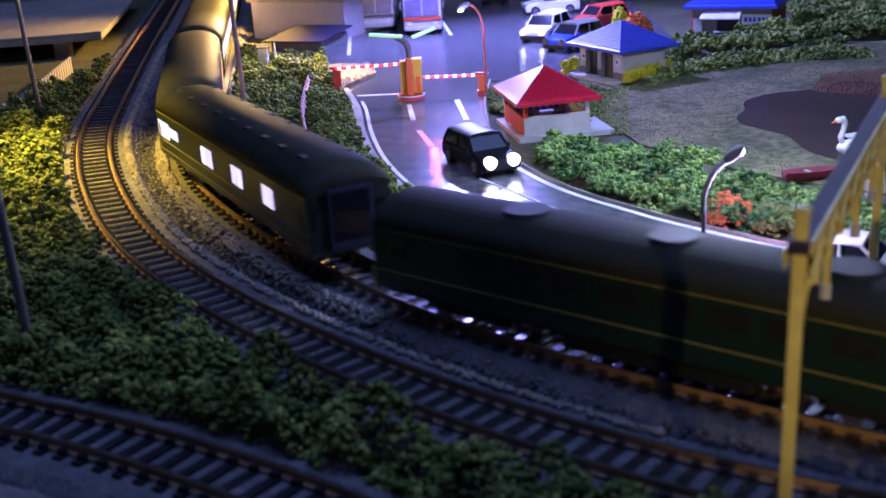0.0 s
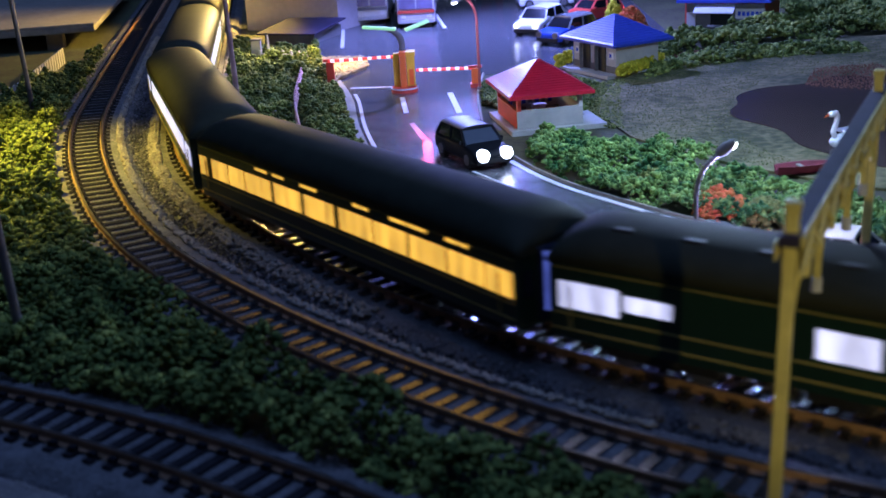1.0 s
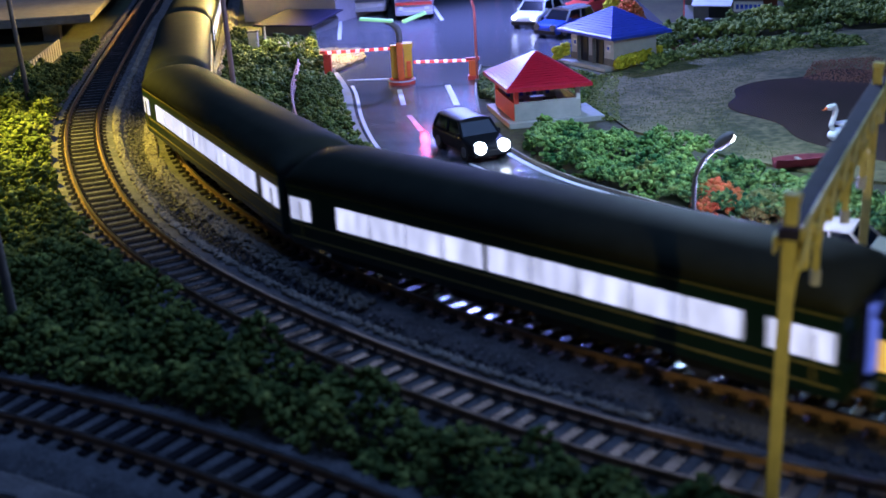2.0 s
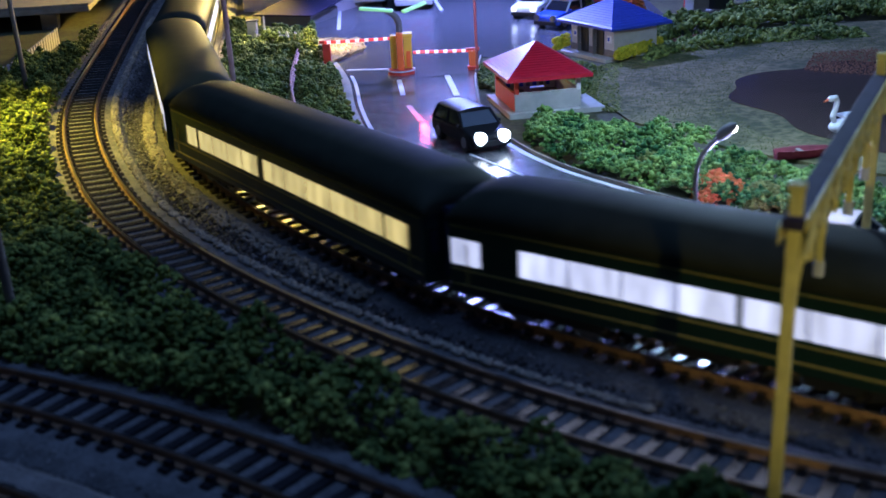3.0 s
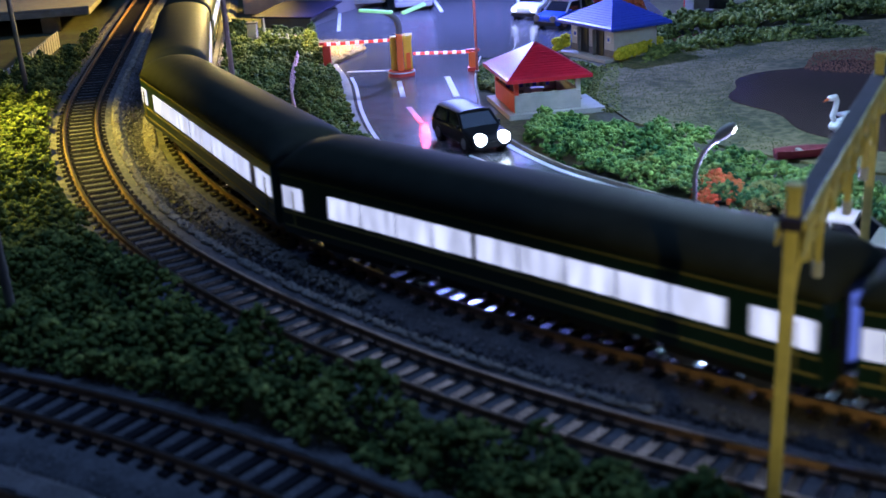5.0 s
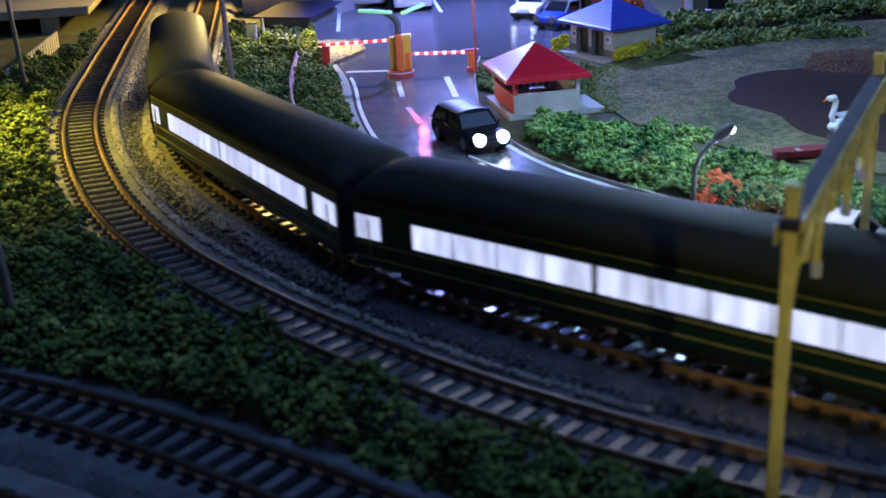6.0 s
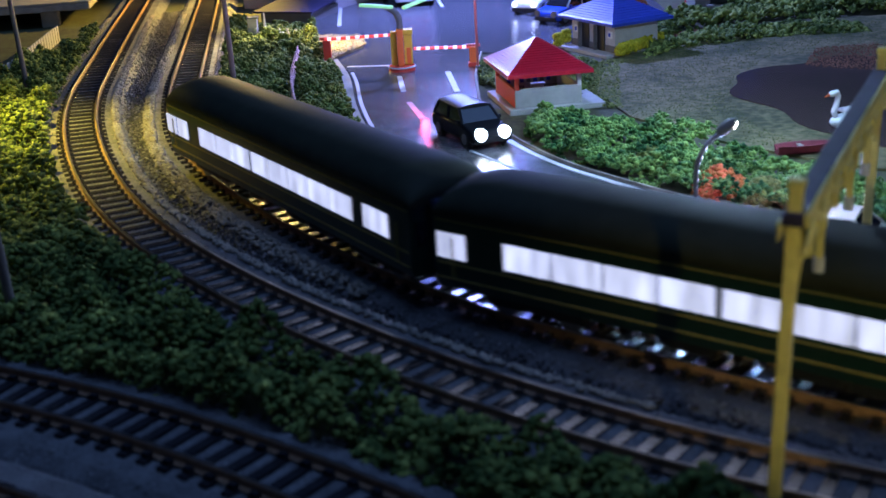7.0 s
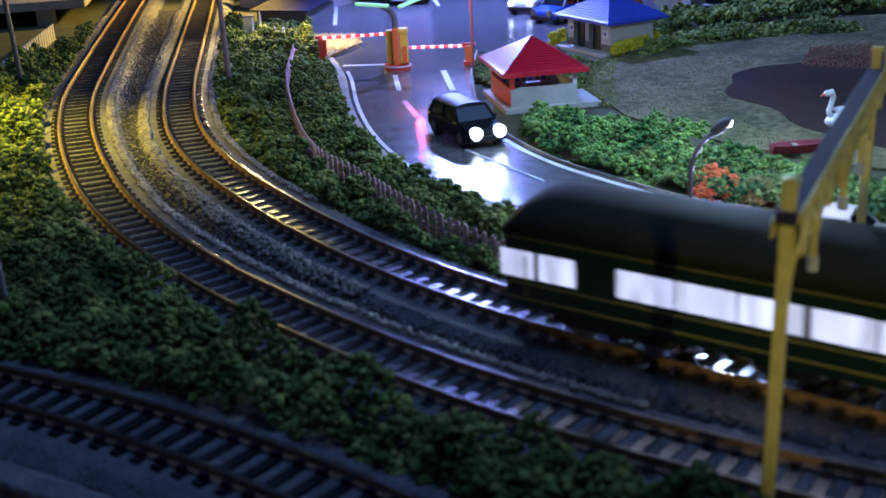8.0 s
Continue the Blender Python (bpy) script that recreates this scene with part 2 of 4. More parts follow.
def spline(points, step=0.006):
    """A smooth line through the few corners of a plan."""
    p = [Vector(q) for q in points]
    p = [2 * p[0] - p[1]] + p + [2 * p[-1] - p[-2]]
    out = []
    for i in range(1, len(p) - 2):
        k = max(2, int((p[i + 1] - p[i]).length / step))
        for j in range(k):
            t = j / k
            a, b, c, d = p[i - 1], p[i], p[i + 1], p[i + 2]
            out.append(0.5 * (2 * b + (c - a) * t + (2 * a - 5 * b + 4 * c - d) * t * t + (3 * b - a - 3 * c + d) * t ** 3))
    return out + [p[-2]]


class Path:
    """A track's centre line: a point, a heading in degrees from -y towards +x, stretches of (metres, degrees of turn) on from it and, walking back, before it."""

    def __init__(self, x, y, heading, stretches, before=()):
        h = radians(heading)
        pts = [Vector((x, y))]
        for length, turn in before:
            k = max(2, int(length / 0.004))
            for i in range(k):
                hm = h - radians(turn) * (i + 0.5) / k
                pts.insert(0, pts[0] - Vector((math.sin(hm), -math.cos(hm))) * (length / k))
            h -= radians(turn)
        h = radians(heading)
        for length, turn in stretches:
            k = max(2, int(length / 0.004))
            for i in range(k):
                hm = h + radians(turn) * (i + 0.5) / k
                pts.append(pts[-1] + Vector((math.sin(hm), -math.cos(hm))) * (length / k))
            h += radians(turn)
        self.p = np.array([tuple(q) for q in pts])
        self.s = np.concatenate([[0], np.cumsum(np.hypot(*np.diff(self.p, axis=0).T))])

    def at(self, s):
        return Vector((np.interp(s, self.s, self.p[:, 0]), np.interp(s, self.s, self.p[:, 1])))

    def way(self, s):
        return (self.at(s + 0.003) - self.at(s - 0.003)).normalized()

    def far(self, xy):
        """The distances of many plan points from the line."""
        q = self.p[::4]
        return np.sqrt(((xy[:, None, :] - q[None]) ** 2).sum(2).min(1))


LINE_A = Path(-0.2735, 1.0255, 8.84, [(0.3, 0.8), (0.12, 7.5), (0.12, 6.1), (0.12, 12.4), (0.12, 9.3), (0.12, 14), (0.2, 16), (0.3, 10), (1.2, 0)], [(1.6, 0)])
LINE_B = Path(-0.2114, 1.0364, 8.343, [(0.3, 0), (0.12, 5.6), (0.12, 12.5), (0.12, 8.5), (0.12, 14.5), (0.12, 5), (0.2, 6), (0.6, 24), (0.2, 0), (0.7, 95), (1.1, 0)], [(0.40, 0), (1.15, 165), (1.05, 0)])
LINE_C = Path(-0.129, 0.300, 63, [(0.06, -7), (0.06, -6), (0.3, -10)], [(0.4, 0)])
LINE_D = Path(-0.146, 0.255, 63, [(0.06, -7), (0.06, -6), (0.3, -10)], [(0.4, 0)])


# ---- the large structure ----
def sheet(name, mat, corners, z, thick, label=""):
    bm = B()
    top = [bm.verts.new((x, y, z)) for x, y in corners]
    low = [bm.verts.new((x, y, z - thick)) for x, y in corners]
    bm.faces.new(top)
    k = len(top)
    for i in range(k):
        bm.faces.new((top[i], low[i], low[(i + 1) % k], top[(i + 1) % k]))
    bmesh.ops.recalc_face_normals(bm, faces=bm.faces)
    return tagged(part(name, bm, mat), label, "", "", "structure")


def strip(name, mat, left, right, z, thick, label="", parent=None):
    bm = B()
    rows = []
    for a, b in zip(left, right):
        rows.append([bm.verts.new((p[0], p[1], h)) for p, h in ((a, z), (b, z), (b, z - thick), (a, z - thick))])
    for r, q in zip(rows, rows[1:]):
        for i in range(4):
            bm.faces.new((r[i], r[(i + 1) % 4], q[(i + 1) % 4], q[i]))
    bm.faces.new(rows[0])
    bm.faces.new(rows[-1])
    bmesh.ops.recalc_face_normals(bm, faces=bm.faces)
    ob = part(name, bm, mat, parent)
    return ob if parent else tagged(ob, label, "", "", "structure")


sheet("ground", "earth", [(-1.8, -1.0), (1.8, -1.0), (1.8, 2.4), (-1.8, 2.4)], GROUND - 0.001, 0.05, "brown scenic earth of the model layout")
for name, x0, x1, y0, y1, z0, z1 in (("wall_north", -1.9, 1.9, 2.4, 2.5, -0.06, 2.4), ("wall_south", -1.9, 1.9, -1.1, -1.0, -0.06, 2.4),
                                     ("wall_west", -1.9, -1.8, -1.0, 2.4, -0.06, 2.4), ("wall_east", 1.8, 1.9, -1.0, 2.4, -0.06, 2.4), ("ceiling", -1.9, 1.9, -1.1, 2.5, 2.4, 2.5)):
    tagged(part(name, box(B(), x0, x1, y0, y1, z0, z1), "room"), "dark painted surface of the unlit room", "", "", "structure")


def offset(line, d):
    """A plan line shifted by d to its left."""
    out = []
    for i, p in enumerate(line):
        t = (line[min(i + 1, len(line) - 1)] - line[max(i - 1, 0)]).normalized()
        out.append(p + Vector((-t.y, t.x)) * d)
    return out


# the road sweeps from the gate round to the gantry; its two edges
EDGE_L = spline([(-0.080, 0.80), (-0.067, 0.735), (-0.058, 0.66), (-0.046, 0.593), (-0.029, 0.535), (-0.011, 0.497), (0.012, 0.462), (0.048, 0.425), (0.10, 0.385), (0.19, 0.335), (0.40, 0.26)])
EDGE_R = spline([(0.014, 0.80), (0.009, 0.735), (0.009, 0.68), (0.011, 0.63), (0.022, 0.575), (0.041, 0.526), (0.062, 0.492), (0.090, 0.455), (0.13, 0.415), (0.21, 0.365), (0.42, 0.29)])


def even(line, k):
    d = np.concatenate([[0], np.cumsum([(b - a).length for a, b in zip(line, line[1:])])])
    p = np.array([tuple(q) for q in line])
    s = np.linspace(0, d[-1], k)
    return [Vector((np.interp(v, d, p[:, 0]), np.interp(v, d, p[:, 1]))) for v in s]


EDGE_L, EDGE_R = even(EDGE_L, 120), even(EDGE_R, 120)
strip("road", "asphalt", EDGE_L, EDGE_R, GROUND, 0.0008, "dark wet-looking asphalt road bending from the gate")
sheet("car_park", "asphalt", [(-0.115, 0.8005), (0.16, 0.8005), (0.16, 1.72), (-0.115, 1.72)], GROUND, 0.0008, "lit grey asphalt of the car park")
strip("kerb_1", "kerb", offset(EDGE_L, -0.0052), offset(EDGE_L, -0.0003), GROUND + 0.0012, 0.003, "pale concrete kerb along the road")
strip("kerb_2", "kerb", offset(EDGE_R, 0.0003), offset(EDGE_R, 0.0014), GROUND + 0.0012, 0.003, "pale concrete kerb along the road")
strip("road_line_1", "line", offset(EDGE_L[7:], 0.0018), offset(EDGE_L[7:], 0.0038), GROUND + 0.0003, 0.0006, "white painted line along the road edge")
strip("road_line_2", "line", offset(EDGE_R[22:], -0.0045), offset(EDGE_R[22:], -0.0018), GROUND + 0.0003, 0.0006, "white painted line along the road edge")


def dash(name, mat, a, b, w, label):
    a, b = Vector(a), Vector(b)
    n = Vector((a.y - b.y, b.x - a.x)).normalized() * w / 2
    strip(name, mat, [a + n, b + n], [a - n, b - n], GROUND + 0.0003, 0.0006, label)


dash("lane_mark_1", "line", (-0.037, 0.735), (-0.033, 0.69), 0.003, "white painted lane dash")
dash("lane_mark_2", "line_redlit", (-0.029, 0.661), (-0.021, 0.621), 0.003, "painted lane dash with red glow put into its colour")
dash("lane_mark_3", "line", (-0.0075, 0.742), (-0.002, 0.682), 0.0035, "white painted lane dash")
dash("lane_mark_4", "line", (0.003, 0.55), (0.035, 0.492), 0.0012, "thin worn lane line")
dash("lane_mark_5", "line", (-0.0915, 0.945), (-0.0990, 1.045), 0.003, "white painted parking line")
dash("lane_mark_6", "line", (-0.0115, 1.02), (-0.025, 1.16), 0.003, "white painted parking line")
dash("lane_mark_7", "line", (0.095, 0.86), (0.11, 0.93), 0.003, "white painted parking line")
dash("stop_line", "line", (-0.072, 0.775), (-0.045, 0.772), 0.003, "pale painted stop line at the gate")

sheet("sand_verge", "sand", [(-0.112, 0.895), (-0.112, 0.835), (-0.100, 0.800), (-0.0935, 0.775), (-0.084, 0.770), (-0.0845, 0.800), (-0.066, 0.845), (-0.072, 0.885)], GROUND + 0.0022, 0.0032, "pale sandy verge beside the gate")
# garden lawn with the pond in it
sheet("lawn", "lawn", [tuple(p) for p in even(spline([(0.075, 0.66), (0.09, 0.73), (0.125, 0.79), (0.20, 0.84), (0.34, 0.86), (0.6, 0.8), (0.6, 0.42), (0.30, 0.44), (0.19, 0.475), (0.125, 0.535), (0.085, 0.60)]), 70)], GROUND + 0.0004, 0.0012, "dull green-brown lawn of the garden")
sheet("water", "water", [(0.225 + (0.075 + 0.009 * math.sin(3 * a) + 0.004 * math.sin(11 * a)) * math.cos(a), 0.615 + (0.115 + 0.014 * math.sin(2 * a + 1) + 0.005 * math.sin(9 * a)) * math.sin(a)) for a in np.linspace(0, 2 * math.pi, 96, endpoint=False)], GROUND + 0.0009, 0.0004, "dark glossy pond water")


# ---- tracks ----
def bed(name, line, s0, s1, half=0.0180, slope=0.007):
    """A ballast bed with rough shoulders."""
    bm = B()
    prof = [(-half - slope, GROUND - 0.002), (-half - slope * 0.5, -0.0060), (-half, -0.0037), (-half * 0.55, -0.0036), (0, -0.0037), (half * 0.55, -0.0036), (half, -0.0037), (half + slope * 0.5, -0.0060), (half + slope, GROUND - 0.002)]
    rows = []
    for s in np.arange(s0, s1, 0.003):
        c, t = line.at(s), line.way(s)
        n = Vector((-t.y, t.x))
        row = []
        for d, z in prof:
            p = c + n * d
            wob = noise.noise(Vector((p.x * 240, p.y * 240, 3)))
            p = p + n * wob * 0.0012 * (abs(d) > half * 0.8)
            row.append(bm.verts.new((p.x, p.y, z + 0.0005 * noise.noise(Vector((p.x * 420, p.y * 420, 0))))))
        rows.append(row)
    for r, q in zip(rows, rows[1:]):
        for i in range(len(prof) - 1):
            bm.faces.new((r[i], r[i + 1], q[i + 1], q[i]))
    return tagged(part(name, bm, "ballast"), "grey-brown crushed stone ballast bed", "", "", "structure")


def sweep(line, s0, s1, profile, step=0.004):
    bm = B()
    rows = []
    for s in np.arange(s0, s1 + step / 2, step):
        c, t = line.at(s), line.way(s)
        n = Vector((-t.y, t.x))
        rows.append([bm.verts.new((*(c + n * d), z)) for d, z in profile])
    k = len(profile)
    for r, q in zip(rows, rows[1:]):
        for i in range(k):
            bm.faces.new((r[i], r[(i + 1) % k], q[(i + 1) % k], q[i]))
    bm.faces.new(rows[0])
    bm.faces.new(rows[-1])
    bmesh.ops.recalc_face_normals(bm, faces=bm.faces)
    return bm


def sleeper_bm():
    bm = B()
    box(bm, -0.0016, 0.0016, -0.0126, 0.0126, -0.0050, -0.0027, 0.0003)
    for y in (-0.00825, 0.00825):
        for dy in (-0.0017, 0.0017):
            box(bm, -0.0012, 0.0012, y + dy - 0.0008, y + dy + 0.0008, -0.0027, -0.0014)
    return bm


def sleeper_mesh(mat):
    me = bpy.data.meshes.new("sleeper")
    bm = sleeper_bm()
    bm.to_mesh(me)
    bm.free()
    me.materials.append(M[mat])
    return me


for _key, _value in (("Coat Weight", 1.0), ("Coat Roughness", 0.22), ("Coat IOR", 1.8)):
    M["sleeper"].node_tree.nodes["Principled BSDF"].inputs[_key].default_value = _value
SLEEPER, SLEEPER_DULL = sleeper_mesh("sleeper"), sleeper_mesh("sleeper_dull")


def track(name, line, near0, near1, far0, far1, label, pitch, mesh):
    """Rails and sleepers; sleepers of the near stretch are single parts. pitch: rows of (metres along the line, sleeper spacing)."""
    top = thing(name, pose(0, 0, 0), label, "railway track")
    for side in (-1, 1):
        y = side * 0.00825
        rail = part("rail", sweep(line, far0, far1, [(y - 0.0012, -0.0027), (y + 0.0012, -0.0027), (y + 0.0003, -0.0021), (y + 0.00028, -0.0009), (y + 0.0005, -0.0007), (y + 0.0005, -0.0001), (y - 0.0005, -0.0001), (y - 0.0005, -0.0007), (y - 0.00028, -0.0009), (y - 0.0003, -0.0021)]), "rail", top)
        part("rail_head", sweep(line, far0, far1, [(y - 0.00042, -0.0001), (y + 0.00042, -0.0001), (y + 0.0003, 0.0001), (y - 0.0003, 0.0001)]), "railhead", rail, "worn shiny rail head")
    rest = B()
    s = far0 + 0.004
    while s < far1 - 0.004:
        c, t = line.at(s), line.way(s)
        m = Matrix.Translation((c.x, c.y, random.uniform(-0.00015, 0.0001))) @ Matrix.Rotation(math.atan2(t.y, t.x) + random.uniform(-0.03, 0.03), 4, "Z")
        if near0 < s < near1:
            ob = part("sleeper", mesh, None, top)
            ob.matrix_basis = m
        else:
            box(rest, -0.0017, 0.0017, -0.0142, 0.0142, -0.0050, -0.0027, m=m)
        s += float(np.interp(s, [p[0] for p in pitch], [p[1] for p in pitch]))
    if rest.verts:
        part("sleepers_beyond", rest, mesh.materials[0].name, top)["kind"] = "stuff"
    else:
        rest.free()
    return top


bed("ballast_bed_1", LINE_A, 1.2, 2.60)
bed("ballast_bed_2", LINE_B, 0.2, 6.25)
bed("ballast_bed_3", LINE_C, 0.2, 0.8, 0.0185)
bed("ballast_bed_4", LINE_D, 0.2, 0.8, 0.020)
track("railway_track", LINE_A, 1.5, 2.58, 1.2, 2.60, "curved railway track with rust-brown rails and dark sleepers", [(1.7, 0.0094), (2.12, 0.0090), (2.30, 0.0076), (2.40, 0.0070)], SLEEPER)
track("railway_track", LINE_B, 2.5, 3.6, 0.2, 6.25, "curved railway track that the train runs on", [(2.9, 0.0095), (3.06, 0.0090), (3.25, 0.0078), (3.40, 0.0072)], SLEEPER)
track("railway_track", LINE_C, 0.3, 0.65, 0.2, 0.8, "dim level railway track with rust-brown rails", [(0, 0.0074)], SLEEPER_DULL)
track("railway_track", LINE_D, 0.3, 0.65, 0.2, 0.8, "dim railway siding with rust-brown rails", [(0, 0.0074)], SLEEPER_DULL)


# ---- loose ballast and planting ----
def ico(level):
    bm = B()
    bmesh.ops.create_icosphere(bm, subdivisions=level, radius=1)
    v = np.array([tuple(q.co) for q in bm.verts])
    f = np.array([[q.index for q in g.verts] for g in bm.faces])
    bm.free()
    return v, f


ICO1, ICO2 = ico(1), ico(2)


def lumps(name, mat, where, size, shape, jitter, rng, squash=0.85):
    """Many small crumbs at the places given, joined into one mesh."""
    v, f = shape
    n, k = len(where), len(v)
    turn = rng.uniform(0, 2 * math.pi, n)
    c, s = np.cos(turn)[:, None], np.sin(turn)[:, None]
    r = v[None] * (1 + rng.uniform(-jitter, jitter, (n, k, 1))) * size[:, None, None]
    x = r[:, :, 0] * c - r[:, :, 1] * s
    y = r[:, :, 0] * s + r[:, :, 1] * c
    pts = np.stack([x, y, r[:, :, 2] * squash], 2) + where[:, None, :]
    faces = (f[None] + (np.arange(n) * k)[:, None, None]).reshape(-1, 3)
    me = bpy.data.meshes.new(name)
    me.vertices.add(n * k)
    me.vertices.foreach_set("co", pts.reshape(-1))
    me.loops.add(faces.size)
    me.loops.foreach_set("vertex_index", faces.reshape(-1))
    me.polygons.add(len(faces))
    me.polygons.foreach_set("loop_start", np.arange(len(faces)) * 3)
    me.polygons.foreach_set("loop_total", np.full(len(faces), 3))
    me.update(calc_edges=True)
    me.materials.append(M[mat])
    return new(name, me)


def inside(xy, poly):
    x, y = xy[:, 0], xy[:, 1]
    odd = np.zeros(len(xy), bool)
    for (x0, y0), (x1, y1) in zip(poly, poly[1:] + poly[:1]):
        cross = ((y0 > y) != (y1 > y)) & (x < (x1 - x0) * (y - y0) / (y1 - y0 + 1e-12) + x0)
        odd ^= cross
    return odd


def grid(poly, step, rng):
    p = np.array(poly)
    lo, hi = p.min(0), p.max(0)
    gx, gy = np.meshgrid(np.arange(lo[0], hi[0], step), np.arange(lo[1], hi[1], step))
    xy = np.stack([gx.ravel(), gy.ravel()], 1)
    xy = xy + rng.uniform(-0.5, 0.5, xy.shape) * step
    return xy[inside(xy, poly)]


def clear_of_lines(xy, gap=0.0225):
    keep = np.ones(len(xy), bool)
    for line in (LINE_A, LINE_B, LINE_C, LINE_D):
        keep &= line.far(xy) > gap
    return xy[keep]


def shrubs(mat, poly, label, seed, bush=0.0064, high=0.0070, step=0.0012, crumb=0.00115, gap=0.0225, name="shrub_bed", level=ICO1, avoid=None):
    """A bed of low clump-foliage bushes: round heads with gaps between them, made of crumbs."""
    rng = np.random.default_rng(seed)
    heads = clear_of_lines(grid(poly, bush, rng), gap + 0.001)
    radius = rng.uniform(0.60, 1.05, len(heads)) * bush
    tall = rng.uniform(0.35, 1.45, len(heads)) * high
    xy = clear_of_lines(grid(poly, step, rng), gap)
    if avoid is not None:
        far = lambda q: np.sqrt(((q[:, None, :] - avoid[None]) ** 2).sum(2).min(1))
        heads, xy = heads[far(heads) > 0.0050], xy[far(xy) > 0.0022]
        radius, tall = radius[:len(heads)], tall[:len(heads)]
    z = np.zeros(len(xy))
    for i in range(0, len(xy), 4000):
        d2 = ((xy[i:i + 4000, None, :] - heads[None]) ** 2).sum(2) / radius[None] ** 2
        z[i:i + 4000] = (np.sqrt(np.clip(1 - d2, 0, 1)) * tall[None]).max(1)
    roll = np.array([noise.noise(Vector((x * 55, y * 55, seed))) for x, y in xy])
    z = z * (0.75 + 0.5 * np.clip(roll + 0.5, 0, 1)) + 0.0030 * np.clip(roll + 0.35, 0, 1) * (high > 0.004) * (z > 0)
    z += rng.uniform(-0.0013, 0.0016, len(xy))
    where = np.column_stack([xy, GROUND - 0.0004 + np.maximum(z, 0)])
    ob = lumps(name, mat, where, rng.choice([0.55, 0.8, 1.05, 1.35], len(xy), p=[0.3, 0.35, 0.25, 0.1]) * crumb, level, 0.75, rng)
    return tagged(ob, label, "shrubs", "", "stuff")


def crumbs_along(name, mat, line, s0, s1, d0, d1, count, size, seed, label, z0=-0.0043):
    rng = np.random.default_rng(seed)
    s = rng.uniform(s0, s1, count)
    d = rng.uniform(d0, d1, count)
    px, py = np.interp(s, line.s, line.p[:, 0]), np.interp(s, line.s, line.p[:, 1])
    qx, qy = np.interp(s + 0.004, line.s, line.p[:, 0]), np.interp(s + 0.004, line.s, line.p[:, 1])
    tx, ty = (qx - px) / 0.004, (qy - py) / 0.004
    over = np.clip((np.abs(d) - 0.0185) / 0.007, 0, 1)
    where = np.column_stack([px - ty * d, py + tx * d, z0 - over * 0.0042 + rng.uniform(-0.0003, 0.0004, count)])
    return tagged(lumps(name, mat, where, rng.uniform(0.5, 1.2, count) * size, ICO1, 0.35, rng), label, "ballast", "", "stuff")


crumbs_along("ballast_stones", "stone", LINE_A, 1.6, 2.58, -0.026, 0.026, 14000, 0.00075, 1, "loose grey ballast stones between the sleepers")
crumbs_along("ballast_stones", "stone", LINE_B, 2.6, 3.5, -0.028, 0.028, 12000, 0.00075, 2, "loose grey ballast stones between the sleepers")
crumbs_along("ballast_stones", "stone", LINE_C, 0.35, 0.62, -0.032, 0.028, 4500, 0.00075, 3, "loose grey ballast stones beside the siding")
# light stone lips at the edges of the ballast, dark gravel in the trough between the tracks
crumbs_along("ballast_edge", "lip", LINE_A, 1.6, 2.25, -0.0200, -0.0165, 2000, 0.0009, 4, "pale coarse stones along the ballast edge", -0.0030)
crumbs_along("ballast_edge", "lip", LINE_A, 1.6, 2.45, 0.0165, 0.0198, 2600, 0.0009, 5, "pale coarse stones along the ballast edge", -0.0028)
crumbs_along("ballast_edge", "lip", LINE_B, 2.6, 3.30, -0.0220, -0.0165, 3000, 0.0010, 6, "pale coarse stones along the ballast edge", -0.0030)
crumbs_along("ballast_edge", "lip", LINE_B, 2.6, 3.2, 0.0165, 0.0195, 2200, 0.0008, 7, "pale coarse stones along the ballast edge", -0.0030)
crumbs_along("track_gravel", "gravel", LINE_B, 2.55, 3.55, -0.060, -0.0205, 20000, 0.00075, 8, "coarse dark gravel in the trough between the tracks", -0.0042)


def beside(line, s0, s1, d, step=0.02):
    out = []
    for s in np.arange(s0, s1, step):
        c, t = line.at(s), line.way(s)
        out.append((c.x - t.y * d, c.y + t.x * d))
    return out


FENCE_LINE = even(spline([(-0.106, 0.80), (-0.0965, 0.684), (-0.0690, 0.544), (-0.0405, 0.484), (-0.0160, 0.4335), (0.0130, 0.388), (0.051, 0.343), (0.082, 0.318)]), 160)
LEFT_FIELD = beside(LINE_A, 1.66, 2.62, -0.0160) + [(0.16, 0.10)] + beside(LINE_C, 0.30, 0.70, 0.0165)[::-1] + [(-0.30, 0.40), (-0.33, 0.55), (-0.296, 0.75)]
shrubs("leaf", LEFT_FIELD, "low yellow-green clump foliage bushes beside the track", 11, 0.0078, 0.0110, gap=0.0158)
MID_FIELD = [(-0.15, 0.93), (-0.108, 0.93), (-0.092, 0.80)] + [(p.x, p.y) for p in offset(EDGE_L, -0.0065)[2:80:4]] + [(0.10, 0.345)] + [(q.x + 0.002, q.y + 0.003) for q in FENCE_LINE if q.x > 0.030][::-1][::3] + beside(LINE_B, 2.68, 3.33, 0.0205)[::-1]
shrubs("leaf", MID_FIELD, "low green clump foliage between track and road", 12, 0.0070, 0.0072, gap=0.0195, avoid=np.array([tuple(q) for q in FENCE_LINE]))
GARDEN = [(p.x, p.y) for p in offset(EDGE_R, 0.0026)[40:100:4]] + [(0.20, 0.43), (0.133, 0.476), (0.124, 0.495), (0.108, 0.524), (0.093, 0.555), (0.072, 0.576), (0.046, 0.594), (0.030, 0.589)]
shrubs("leaf_bright", GARDEN, "bright green clump foliage hedge along the road", 13, 0.0085, 0.0074, 0.0012, 0.00110)
shrubs("leaf", [(0.062, 0.64), (0.075, 0.69), (0.085, 0.745), (0.07, 0.765), (0.045, 0.70), (0.05, 0.665)], "thin low scrub behind the booth", 14, 0.008, 0.002)
